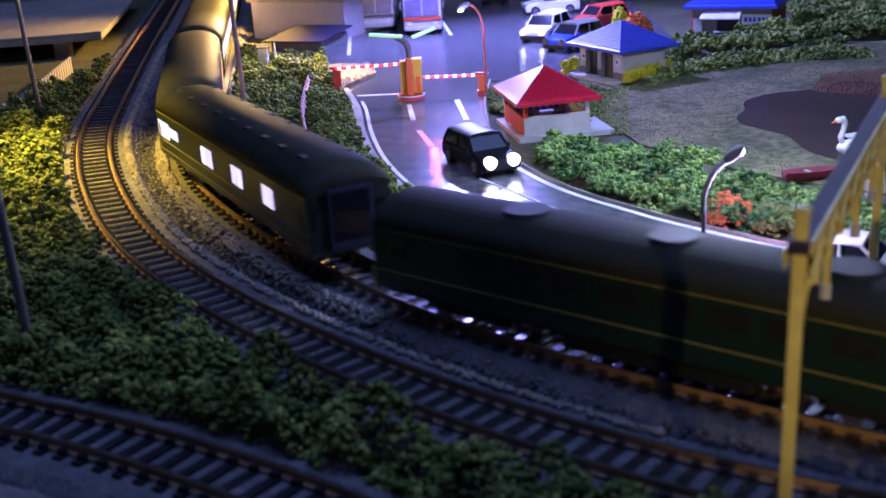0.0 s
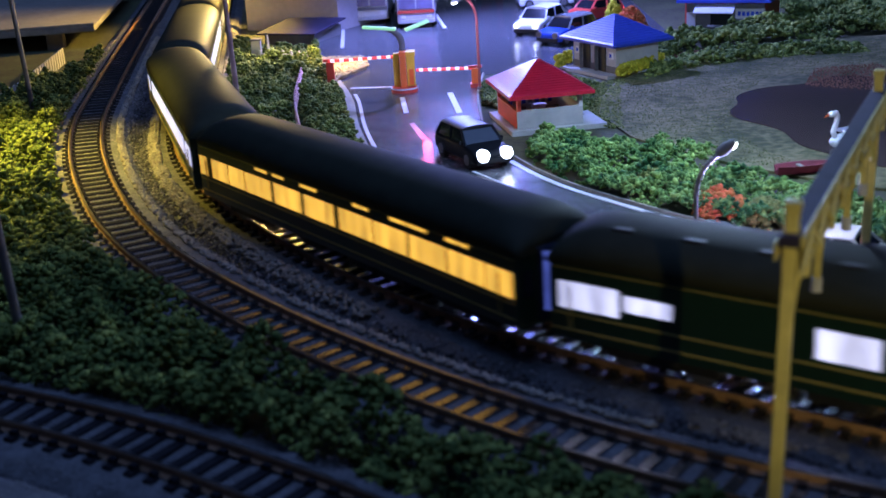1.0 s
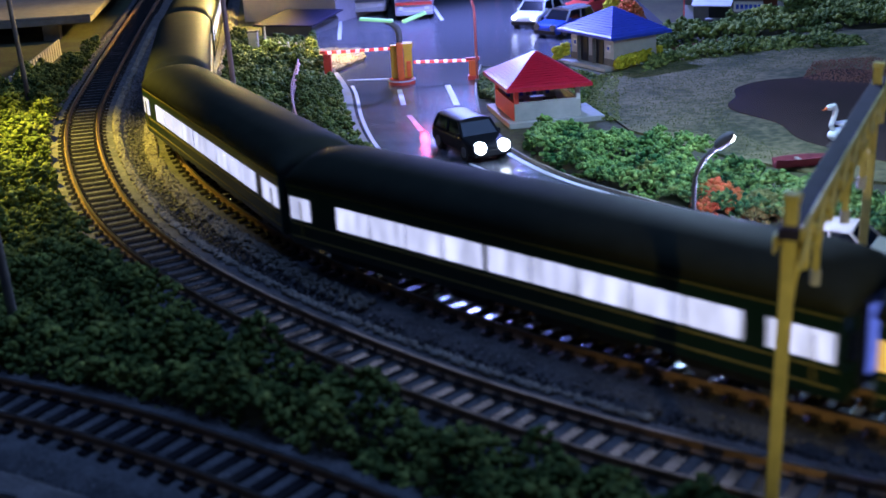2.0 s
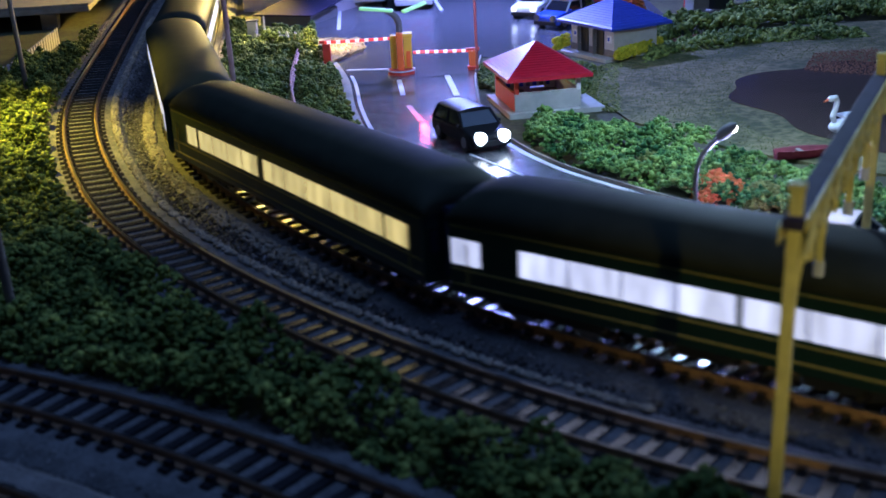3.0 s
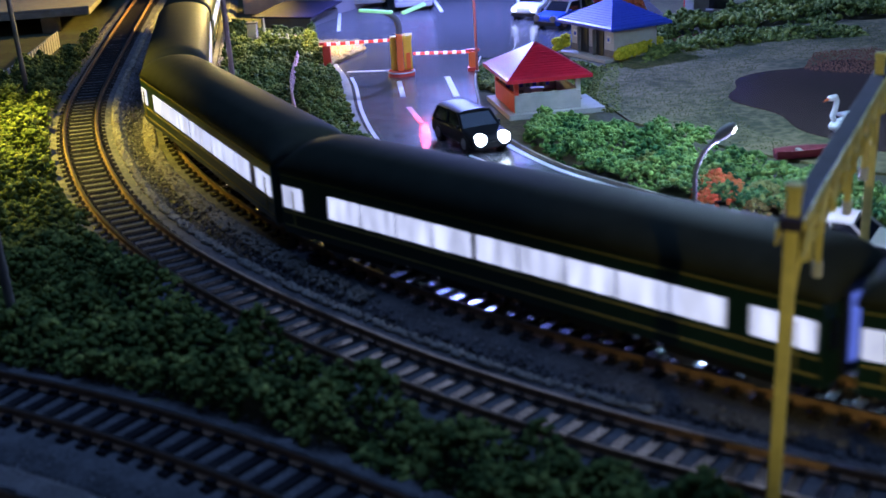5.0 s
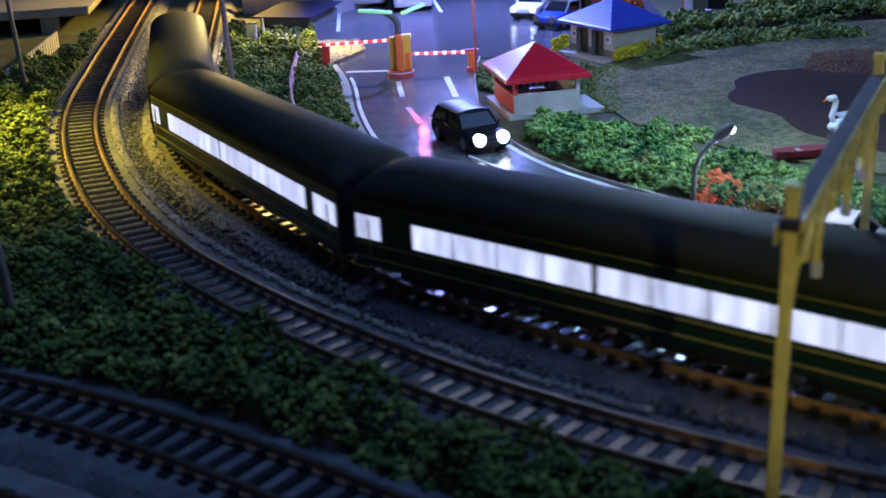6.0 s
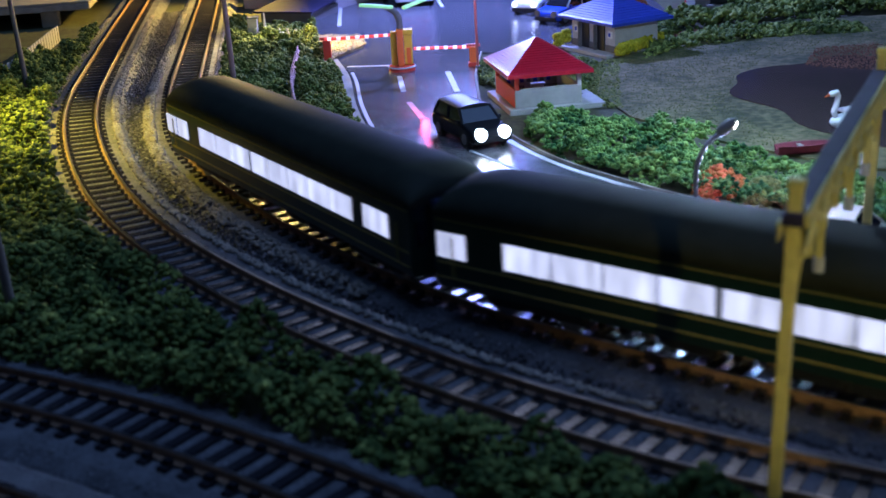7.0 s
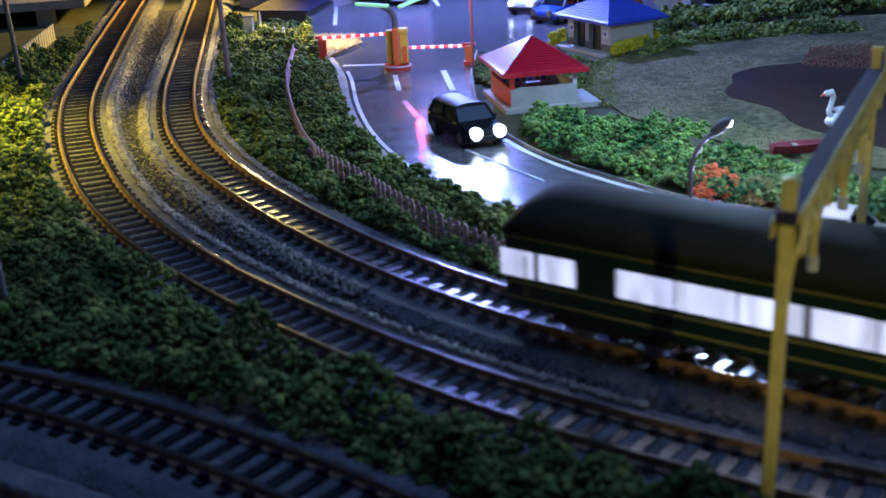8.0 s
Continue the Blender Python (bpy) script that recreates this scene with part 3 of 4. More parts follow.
shrubs("leaf", [(0.131, 0.80), (0.17, 0.845), (0.24, 0.87), (0.45, 0.86), (0.52, 1.3), (0.30, 1.3), (0.262, 0.93), (0.16, 0.895), (0.14, 0.86)], "dark green bushes behind the lawn", 15, 0.009, 0.0070, 0.0022, 0.0018)
shrubs("leaf", [(0.112, 0.745), (0.14, 0.775), (0.20, 0.798), (0.27, 0.80), (0.27, 0.835), (0.20, 0.842), (0.15, 0.818), (0.124, 0.785)], "low dark green scrub along the lawn edge", 17, 0.009, 0.0035, 0.0020, 0.0015)
shrubs("leaf", [(0.018, 0.765), (0.026, 0.72), (0.02, 0.69), (0.012, 0.70), (0.012, 0.76)], "thin tuft of dry scrub at the lamp foot", 16, 0.006, 0.0015)


def bush(mat, x, y, r, h, label, seed, z=GROUND):
    rng = np.random.default_rng(seed)
    n = 520
    a, b = rng.uniform(0, 2 * math.pi, n), np.sqrt(rng.uniform(0, 1, n))
    where = np.column_stack([x + r * b * np.cos(a), y + r * b * np.sin(a), z + h * np.sqrt(1 - b * b) * rng.uniform(0.75, 1.05, n)])
    tagged(lumps("bush", mat, where, rng.uniform(0.7, 1.3, n) * 0.0011, ICO1, 0.45, rng), label, "bush")


bush("leaf_orange", 0.1005, 0.463, 0.0105, 0.011, "round bush with orange-red leaves beside the road", 21)
bush("leaf_olive", 0.115, 0.448, 0.0085, 0.010, "olive green bush beside the road", 22)
bush("leaf_orange", 0.128, 0.905, 0.013, 0.024, "tall orange-red autumn bush behind the toilet block", 24)
bush("leaf_yellow", 0.118, 0.925, 0.008, 0.026, "tall yellow-green bush behind the toilet block", 25)
bush("leaf_olive", 0.080, 0.503, 0.007, 0.010, "olive green bush beside the road", 23)


def tufts(poly, mat, step, size, label, seed, z):
    rng = np.random.default_rng(seed)
    xy = grid(poly, step, rng)
    where = np.column_stack([xy, np.full(len(xy), z) + rng.uniform(-0.0004, 0.0003, len(xy))])
    tagged(lumps("grass_tufts", mat, where, rng.uniform(0.4, 1.3, len(xy)) * size, ICO1, 0.5, rng), label, "grass", "", "stuff")


tufts([(0.085, 0.60), (0.078, 0.66), (0.09, 0.73), (0.125, 0.79), (0.20, 0.835), (0.29, 0.84), (0.265, 0.74), (0.19, 0.735), (0.155, 0.68), (0.140, 0.62), (0.140, 0.57), (0.156, 0.515), (0.126, 0.54)], "straw", 0.0015, 0.00030, "dry straw-coloured grass tufts on the lawn", 41, GROUND + 0.0004)
tufts([(-0.114, 0.897), (-0.114, 0.833), (-0.101, 0.798), (-0.094, 0.773), (-0.083, 0.768), (-0.082, 0.800), (-0.064, 0.846), (-0.070, 0.888)], "sand", 0.0016, 0.0008, "loose pale sand crumbs on the verge", 45, GROUND + 0.0022)
tufts([(0.064, 0.635), (0.072, 0.70), (0.088, 0.75), (0.104, 0.757), (0.092, 0.70), (0.084, 0.62)], "leaf_olive", 0.0017, 0.0009, "low olive grass beside the booth", 42, GROUND + 0.0002)
tufts([(0.128, 0.80), (0.15, 0.835), (0.19, 0.85), (0.19, 0.83), (0.14, 0.79)], "soil", 0.0015, 0.0006, "reddish dry plants along the lawn edge", 43, GROUND + 0.0006)
tufts([(0.20, 0.70), (0.22, 0.75), (0.26, 0.755), (0.27, 0.70), (0.24, 0.67)], "soil", 0.0016, 0.0005, "reddish dry plants on the pond shore", 44, GROUND + 0.0012)


def hedge(a, b, k, r, h, label, seed):
    rng = np.random.default_rng(seed)
    pts = []
    for i in range(k):
        c = Vector(a).lerp(Vector(b), i / max(1, k - 1))
        n = 130
        th, rad = rng.uniform(0, 2 * math.pi, n), np.sqrt(rng.uniform(0, 1, n))
        pts.append(np.column_stack([c.x + r * rad * np.cos(th), c.y + r * rad * np.sin(th), GROUND + h * rng.uniform(0.3, 1.1, n)]))
    where = np.concatenate(pts)
    tagged(lumps("flower_hedge", "leaf_yellow", where, rng.uniform(0.7, 1.3, len(where)) * 0.0012, ICO1, 0.45, rng), label, "hedge")


hedge((0.101, 0.757), (0.131, 0.793), 8, 0.0028, 0.0075, "hedge of bright yellow flowers beside the kiosk", 31)
hedge((0.066, 0.800), (0.072, 0.812), 2, 0.003, 0.009, "small hedge of bright yellow flowers beside the kiosk", 32)


# ---- the train ----
WIDTH, LENGTH, PITCH = 0.032, 0.205, 0.207


def shell(w, z0, zc, zt):
    """Half-round coach section: (y, z), closed."""
    h = w / 2
    pts = [(-h * 0.96, z0), (-h, z0 + 0.002), (-h, zc)]
    for i in range(1, 12):
        a = math.pi * i / 12
        pts.append((-h * math.cos(a) * 1.0, zc + (zt - zc) * math.sin(a) ** 0.8))
    return pts + [(h, zc), (h, z0 + 0.002), (h * 0.96, z0)]


def roof_section(w, zc, zt):
    h = w / 2 + 0.0006
    pts = [(-h, zc)]
    for i in range(1, 16):
        a = math.pi * i / 16
        pts.append((-h * math.cos(a), zc + (zt - zc) * math.sin(a) ** 0.8))
    return pts + [(h, zc)]


def loft_roof(w, zc, zt, L):
    """An arched roof whose ends curve down."""
    bm = B()
    rows = []
    for x, f in ((-L, 0.35), (-L + 0.002, 0.62), (-L + 0.005, 0.84), (-L + 0.010, 0.96), (-L + 0.016, 1), (L - 0.016, 1), (L - 0.010, 0.96), (L - 0.005, 0.84), (L - 0.002, 0.62), (L, 0.35)):
        rows.append([bm.verts.new((x, y * (1 - 0.05 * (1 - f)), zc + (z - zc) * f)) for y, z in roof_section(w, zc, zt)])
    k = len(rows[0])
    for r, q in zip(rows, rows[1:]):
        for i in range(k):
            bm.faces.new((r[i], r[(i + 1) % k], q[(i + 1) % k], q[i]))
    bm.faces.new(rows[0])
    bm.faces.new(rows[-1])
    bmesh.ops.recalc_face_normals(bm, faces=bm.faces)
    for f in bm.faces:
        f.smooth = len(f.verts) == 4
    return bm


def bogie(parent, x):
    bg = part("bogie", box(box(B(), x - 0.017, x + 0.017, -0.0115, -0.0095, 0.0035, 0.0062, 0.0004), x - 0.017, x + 0.017, 0.0095, 0.0115, 0.0035, 0.0062, 0.0004), "underframe", parent)
    for dx in (-0.011, 0.011):
        for sy in (-1, 1):
            bm = cyl(B(), (x + dx, sy * 0.0075, 0.0049), (x + dx, sy * 0.0093, 0.0049), 0.0048, n=20)
            part("wheel", bm, "steel", bg)
        part("axle", cyl(B(), (x + dx, -0.0075, 0.0049), (x + dx, 0.0075, 0.0049), 0.0008, n=8), "underframe", bg)


def coach(name, label, windows, glow, tops=(), ribs=False, slits=(), category="railway coach"):
    """Carriage along x, facing +x; z = 0 is the rail top. windows: (x0, x1) stretches on each side."""
    top = thing(name, pose(0, 0, 0), label, category, "coaches of the train")
    L = LENGTH / 2
    sill, head = 0.0174, 0.0252
    body = part("body", extrude_profile(B(), shell(WIDTH, 0.0080, 0.0300, 0.0345), -L + 0.001, L - 0.001), "coach_green", top, "dark green painted body")
    bm = loft_roof(WIDTH, 0.0300, 0.0405, L)
    part("roof", bm, "coach_roof", top, "dark grey arched roof")
    for z, t in ((0.0158, 0.0003), (0.0112, 0.0003), (0.0290, 0.0002)):
        for sy in (-1, 1):
            y = sy * WIDTH / 2
            part("stripe", box(B(), -L + 0.002, L - 0.002, min(y, y + sy * 0.0002), max(y, y + sy * 0.0002), z - t, z + t), "coach_stripe", top, "thin yellow line")
    for sy in (-1, 1):
        y = sy * WIDTH / 2
        for x0, x1 in windows:
            part("window", box(B(), x0, x1, min(y - sy * 0.0004, y + sy * 0.00025), max(y - sy * 0.0004, y + sy * 0.00025), sill, head, 0.0002), glow, top, "lit curtained window")
        for x0, x1 in slits:
            part("window", box(B(), x0, x1, min(y - sy * 0.0004, y + sy * 0.00025), max(y - sy * 0.0004, y + sy * 0.00025), 0.0195, 0.0240, 0.0002), glow, top, "low lit slit window")
        for x0, x1 in tops:
            part("window", box(B(), x0, x1, min(y - sy * 0.0004, y + sy * 0.0003), max(y - sy * 0.0004, y + sy * 0.0003), 0.0276, 0.0286), glow, top, "narrow lit upper window")
        for x in (-L + 0.008, L - 0.008):
            part("handrail", cyl(B(), (x, y + sy * 0.0006, 0.012), (x, y + sy * 0.0006, 0.024), 0.0003, n=6), "coach_stripe", top)
    for x, s in ((-L, -1), (L, 1)):
        g = part("gangway", box(B(), min(x - s * 0.001, x + s * 0.0008), max(x - s * 0.001, x + s * 0.0008), -0.0085, 0.0085, 0.0095, 0.0315, 0.0005), "gangway", top, "dark rubber gangway bellows")
        part("end_door", box(B(), min(x + s * 0.0007, x + s * 0.0010), max(x + s * 0.0007, x + s * 0.0010), -0.0070, 0.0070, 0.0125, 0.030), "glass" if ribs else "win_end", g, "bluish lit end door")
        for yy in (-0.012, 0.012):
            part("end_window", box(B(), min(x - s * 0.0015, x - s * 0.0006), max(x - s * 0.0015, x - s * 0.0006), yy - 0.002, yy + 0.002, sill, head), "glass", top)
    if ribs:
        for i in range(9):
            x = -L + 0.02 + i * 0.0205
            part("roof_vent", box(B(), x - 0.003, x + 0.003, 0.0065, 0.0095, 0.0372, 0.0398, 0.0006), "underframe", top)
            part("roof_vent", box(B(), x - 0.003, x + 0.003, -0.0095, -0.0065, 0.0372, 0.0398, 0.0006), "underframe", top)
    part("underframe", box(B(), -L + 0.004, L - 0.004, -0.011, 0.011, 0.0068, 0.0085), "underframe", top)
    for x in (-0.022, 0.012, 0.03):
        part("equipment_box", box(B(), x - 0.008, x + 0.008, -0.012, 0.012, 0.0035, 0.0070, 0.0005), "underframe", top)
    bogie(top, -0.070)
    bogie(top, 0.070)
    return top


def window_rows(n, first, last, gap, extra=()):
    w = (last - first) / n
    return [(first + i * w + gap / 2, first + (i + 1) * w - gap / 2) for i in range(n)] + list(extra)


SEATS = window_rows(4, -0.0768, -0.0110, 0.0007, [(-0.1005, -0.0902), (0.0820, 0.0995)]) + window_rows(5, -0.0096, 0.0755, 0.0007)
TAIL = window_rows(3, -0.0667, -0.0156, 0.0007, [(-0.1030, -0.0922), (-0.0905, -0.0790), (0.0730, 0.0885)]) + window_rows(5, -0.0143, 0.0655, 0.0007)
DINER = [(-0.1010, -0.0945), (-0.0898, -0.0763), (-0.0750, -0.0625), (-0.0612, -0.0410), (-0.0383, -0.0186), (-0.0162, 0.0038), (0.0074, 0.0278), (0.0290, 0.0478), (0.0494, 0.0684), (0.0695, 0.0870), (0.0880, 0.1000)]
CREAM = [(-0.0840, -0.0742)] + window_rows(4, -0.0713, -0.0142, 0.0009) + window_rows(5, -0.0095, 0.0784, 0.0009) + [(0.0800, 0.0930)]
VAN = [(-0.0985, -0.0800), (-0.0262, -0.0110), (0.0165, 0.0295), (0.0545, 0.0665)]
TOPS = [(-0.052, -0.043), (-0.038, -0.030), (-0.018, -0.007), (0.017, 0.026), (0.039, 0.048), (0.049, 0.059), (0.069, 0.080)]


def locomotive(name):
    top = thing(name, pose(0, 0, 0), "dark green diesel locomotive with a pale roof edge", "locomotive", "locomotives of the train")
    L = LENGTH / 2
    bm = extrude_profile(B(), shell(WIDTH * 0.97, 0.0085, 0.0290, 0.0330), -L + 0.002, L - 0.002)
    part("body", bm, "coach_green", top, "dark green painted body")
    part("roof", extrude_profile(B(), roof_section(WIDTH * 0.95, 0.0290, 0.0375), -L + 0.003, L - 0.003), "coach_roof", top, "dark grey roof")
    for z, t in ((0.0150, 0.0002), (0.0285, 0.0002)):
        for sy in (-1, 1):
            y = sy * WIDTH * 0.485
            part("stripe", box(B(), -L + 0.004, L - 0.004, min(y, y + sy * 0.0002), max(y, y + sy * 0.0002), z - t, z + t), "coach_stripe", top, "thin yellow line")
    for sy in (-1, 1):
        y = sy * WIDTH * 0.485
        for x in (-0.088, 0.088):
            part("cab_window", box(B(), x - 0.005, x + 0.005, min(y - sy * 0.0004, y + sy * 0.0003), max(y - sy * 0.0004, y + sy * 0.0003), 0.0205, 0.0265), "glass", top, "dark cab window")
        for i in range(8):
            x = -0.058 + i * 0.0165
            part("grille", box(B(), x - 0.006, x + 0.006, min(y - sy * 0.0004, y + sy * 0.0003), max(y - sy * 0.0004, y + sy * 0.0003), 0.021, 0.0265, 0.0002), "underframe", top)
    for x, s in ((-L, -1), (L, 1)):
        part("buffer_beam", box(B(), min(x, x + s * 0.002), max(x, x + s * 0.002), -0.013, 0.013, 0.006, 0.0135, 0.0004), "coach_stripe", top, "yellow buffer beam")
        for yy in (-0.010, 0.010):
            part("front_window", box(B(), min(x - s * 0.0022, x - s * 0.0013), max(x - s * 0.0022, x - s * 0.0013), yy - 0.0045, yy + 0.0045, 0.0205, 0.0275), "glass", top)
    for x in (-0.05, 0.0, 0.05):
        part("roof_fan", cyl(B(), (x, 0, 0.0365), (x, 0, 0.0380), 0.008, 0.007, 20), "underframe", top)
    part("underframe", box(B(), -L + 0.004, L - 0.004, -0.012, 0.012, 0.0065, 0.0088), "underframe", top)
    part("fuel_tank", box(B(), -0.03, 0.03, -0.013, 0.013, 0.0028, 0.0068, 0.0008), "underframe", top)
    bogie(top, -0.066)
    bogie(top, 0.066)
    return top


TRAIN = [(-1, locomotive("locomotive")), (0, locomotive("locomotive")),
         (1, coach("baggage_van", "dark green baggage van with few small lit windows", VAN, "win_white", ribs=True, slits=[(-0.0785, -0.0645)], category="railway van")),
         (2, coach("dining_coach", "dark green coach with yellow lit windows and narrow upper lights", DINER, "win_yellow", TOPS))]
_seat = coach("passenger_coach", "dark green coach with a row of white lit windows", SEATS, "win_white")
_cream = coach("passenger_coach", "dark green coach with a row of pale yellow lit windows", CREAM, "win_cream")
TRAIN += [(3, _seat), (5, _cream)]
for k in (4, 6, 7, 8, 9):
    TRAIN.append((k, copy_thing(_seat, pose(0, 0, 0))))
TRAIN.append((10, coach("passenger_coach", "dark green last coach with a row of white lit windows", TAIL, "win_white")))


def train_at(t):
    """Metres along the line of the van's middle: the train slows a little."""
    late = np.interp(t, [0, 0.3, 0.6, 0.8, 1.0, 1.5, 2.2, 3.0, 4.5, 6.5, 7.0, 8.0], [0.024, 0.026, 0.025, 0.018, 0.011, 0.003, 0.0, -0.001, -0.004, -0.0035, -0.002, -0.0002])
    return 3.13618 + 0.335439 * t - 0.0101826 * t * t + 0.000303862 * t ** 3 + late


def vehicle_pose(s):
    a, b = LINE_B.at(s + 0.070), LINE_B.at(s - 0.070)
    m, d = (a + b) / 2, a - b
    return Matrix.Translation((m.x, m.y, 0.0001)) @ Matrix.Rotation(math.atan2(d.y, d.x), 4, "Z")


def motions():
    for k, ob in TRAIN:
        walk(ob, [(i / 5, vehicle_pose(train_at(i / 5) - (k - 1) * PITCH + (0.030 if k < 1 else 0.0))) for i in range(41)])


# ---- buildings and gate ----
def hip_roof(bm, w, d, z0, z1, lip, ridge=0.0, steps=8):
    """A hipped roof laid in stepped courses, one closed skin over an eaves board."""
    def ring(f, z, grow):
        hw, hd = w / 2 * (1 - f) + ridge / 2 * f + grow, d / 2 * (1 - f) + grow
        return [bm.verts.new((sx * hw, sy * hd, z)) for sx, sy in ((-1, -1), (1, -1), (1, 1), (-1, 1))]
    rise = (z1 - z0 - lip) / steps
    rings = [ring(0, z0, 0.0005), ring(0, z0 + lip, 0.0005)]
    for i in range(steps):
        rings += [ring(i / steps, z0 + lip + rise * (i + 0.30 * (i > 0)), 0.0003), ring((i + 1) / steps, z0 + lip + rise * (i + 1), 0.00005)]
    for a, b in zip(rings, rings[1:]):
        for j in range(4):
            bm.faces.new((a[j], a[(j + 1) % 4], b[(j + 1) % 4], b[j]))
    bm.faces.new(list(reversed(rings[0])))
    bm.faces.new(rings[-1])
    bmesh.ops.recalc_face_normals(bm, faces=bm.faces)
    return bm


def booth():
    top = thing("guard_booth", pose(0.0415, 0.650, GROUND, 0, 0, 11), "open pale grey guard booth with a red hipped roof", "booth")
    w, d = 0.036, 0.046
    part("plinth", box(B(), -w / 2 - 0.004, w / 2 + 0.012, -d / 2 - 0.004, d / 2 + 0.004, -0.001, 0.0018, 0.0003), "wall_grey", top)
    for x0, x1, y0, y1 in ((-w / 2, w / 2, -d / 2, -d / 2 + 0.0016), (-w / 2, w / 2, d / 2 - 0.0016, d / 2), (w / 2 - 0.0016, w / 2, -d / 2 + 0.0016, d / 2 - 0.0016)):
        part("wall", box(B(), x0, x1, y0, y1, 0.0018, 0.0112, 0.0002), "wall_grey", top, "low pale grey wall")
    part("wall", box(B(), -w / 2, -w / 2 + 0.0016, -d / 2 + 0.0016, d / 2 - 0.0016, 0.0018, 0.0112, 0.0002), "red", top, "low red wall")
    for sx in (-1, 1):
        for sy in (-1, 1):
            x, y = sx * (w / 2 - 0.0012), sy * (d / 2 - 0.0012)
            part("post", box(B(), x - 0.0011, x + 0.0011, y - 0.0011, y + 0.0011, 0.0112, 0.0185), "red" if sx < 0 else "wall_white", top)
    bmr = hip_roof(B(), w + 0.009, d + 0.010, 0.0185, 0.0345, 0.0020, 0.0, 15)
    part("roof", bmr, "roof_red", top, "red hipped roof with stepped courses")
    for x0, x1, y0, y1 in ((-w / 2 + 0.0024, w / 2 - 0.0024, -d / 2 + 0.0006, -d / 2 + 0.0009), (w / 2 - 0.0009, w / 2 - 0.0006, -d / 2 + 0.0024, d / 2 - 0.0024)):
        part("sill", box(B(), x0, x1, y0 - 0.0008, y1 + 0.0008, 0.0112, 0.0118), "wall_grey", top)
    for i in range(7):
        part("notice", box(B(), -0.012 + i * 0.0038, -0.0098 + i * 0.0038, d / 2 - 0.0022, d / 2 - 0.0017, 0.0060, 0.0088 + 0.0008 * (i % 3)), "wall_dark" if i % 2 else "car_blue", top)
    for x, y, s, col in ((-0.009, 0.006, 0.003, "wall_dark"), (0.003, 0.010, 0.004, "wall_white"), (0.008, 0.004, 0.003, "wall_dark")):
        part("counter", box(B(), x - s, x + s, y - s / 2, y + s / 2, 0.0018, 0.0075, 0.0003), col, top)


def kiosk():
    top = thing("toilet_block", pose(0.1022, 0.7958, GROUND, 0, 0, 29), "small grey building with a blue hipped roof", "building")
    w, d, h = 0.034, 0.047, 0.0190
    part("plinth", box(B(), -w / 2 - 0.009, w / 2 + 0.002, -d / 2 - 0.003, d / 2 + 0.003, -0.001, 0.0012, 0.0003), "wall_grey", top)
    part("wall", box(B(), -w / 2, w / 2, -d / 2, d / 2, 0.0012, h, 0.0003), "wall_grey", top)
    part("base_band", box(B(), -w / 2 - 0.0004, w / 2 + 0.0004, -d / 2 - 0.0004, d / 2 + 0.0004, 0.0012, 0.0055), "wall_dark", top, "dark tiled base band")
    for y in (-0.0095, 0.0075):
        # flat black panel on the wall stands for the shade inside the opening
        part("doorway", box(B(), -w / 2 - 0.0008, -w / 2 - 0.0001, y - 0.0038, y + 0.0038, 0.0014, 0.0178), "underframe", top, "doorway drawn as a dark panel for the shade inside")
        part("door_screen", box(B(), -w / 2 - 0.0035, -w / 2 - 0.0009, y + 0.0038, y + 0.0046, 0.0012, 0.0175, 0.0002), "wall_dark", top, "dark screen wall beside the doorway")
    for y in (-0.019, 0.0180):
        sign = part("sign", box(B(), -w / 2 - 0.0007, -w / 2 - 0.0001, y - 0.0022, y + 0.0022, 0.010, 0.0145), "wall_white", top)
        part("sign_mark", box(B(), -w / 2 - 0.0010, -w / 2 - 0.0008, y - 0.0010, y + 0.0010, 0.0112, 0.0135), "car_blue", sign)
    part("roof", hip_roof(B(), w + 0.013, d + 0.013, h, h + 0.0165, 0.0018, 0.0, 13), "roof_blue", top, "blue hipped roof with stepped courses")


def shop():
    top = thing("shop", pose(0.2144, 0.9536, GROUND, 0, 0, -25), "red shop building with a dark blue roof and white awning", "building")
    part("wall", box(B(), -0.030, 0.030, -0.030, 0.030, -0.001, 0.021, 0.0003), "red", top, "red painted wall")
    part("front", box(B(), -0.0285, 0.0305, -0.0312, -0.0302, -0.001, 0.020), "wall_dark", top, "dark grey shop front")
    part("front_panel", box(B(), -0.0283, -0.0215, -0.0322, -0.0313, 0.001, 0.0135, 0.0002), "wall_grey", top)
    part("roof", hip_roof(B(), 0.070, 0.070, 0.021, 0.040, 0.002, 0.03, 10), "roof_blue", top, "dark blue hipped roof")
    awning = extrude_profile(B(), [(-0.0420, 0.0140), (-0.0314, 0.0185), (-0.0314, 0.0193), (-0.0420, 0.0148)], -0.021, 0.009)
    part("awning", awning, "wall_white", top, "white sloping awning")
    part("window", box(B(), -0.010, 0.006, -0.0318, -0.0313, 0.004, 0.0135), "glass", top)
    part("counter", box(B(), -0.012, 0.008, -0.0350, -0.0319, 0.0028, 0.0040, 0.0003), "wall_grey", top)
    sign = part("sign", box(B(), 0.0092, 0.0310, -0.0335, -0.0315, 0.0090, 0.0165), "wall_white", top, "white sign board")
    for i in range(6):
        part("sign_bar", box(B(), 0.0110 + i * 0.0033, 0.0132 + i * 0.0033, -0.0339, -0.0336, 0.0112, 0.0145), "car_blue", sign)
    for y in (-0.018, -0.006, 0.006):
        part("side_window", box(B(), -0.0307, -0.0302, y - 0.0032, y + 0.0032, 0.003, 0.0155), "roof_red", top, "dark red arched side window")


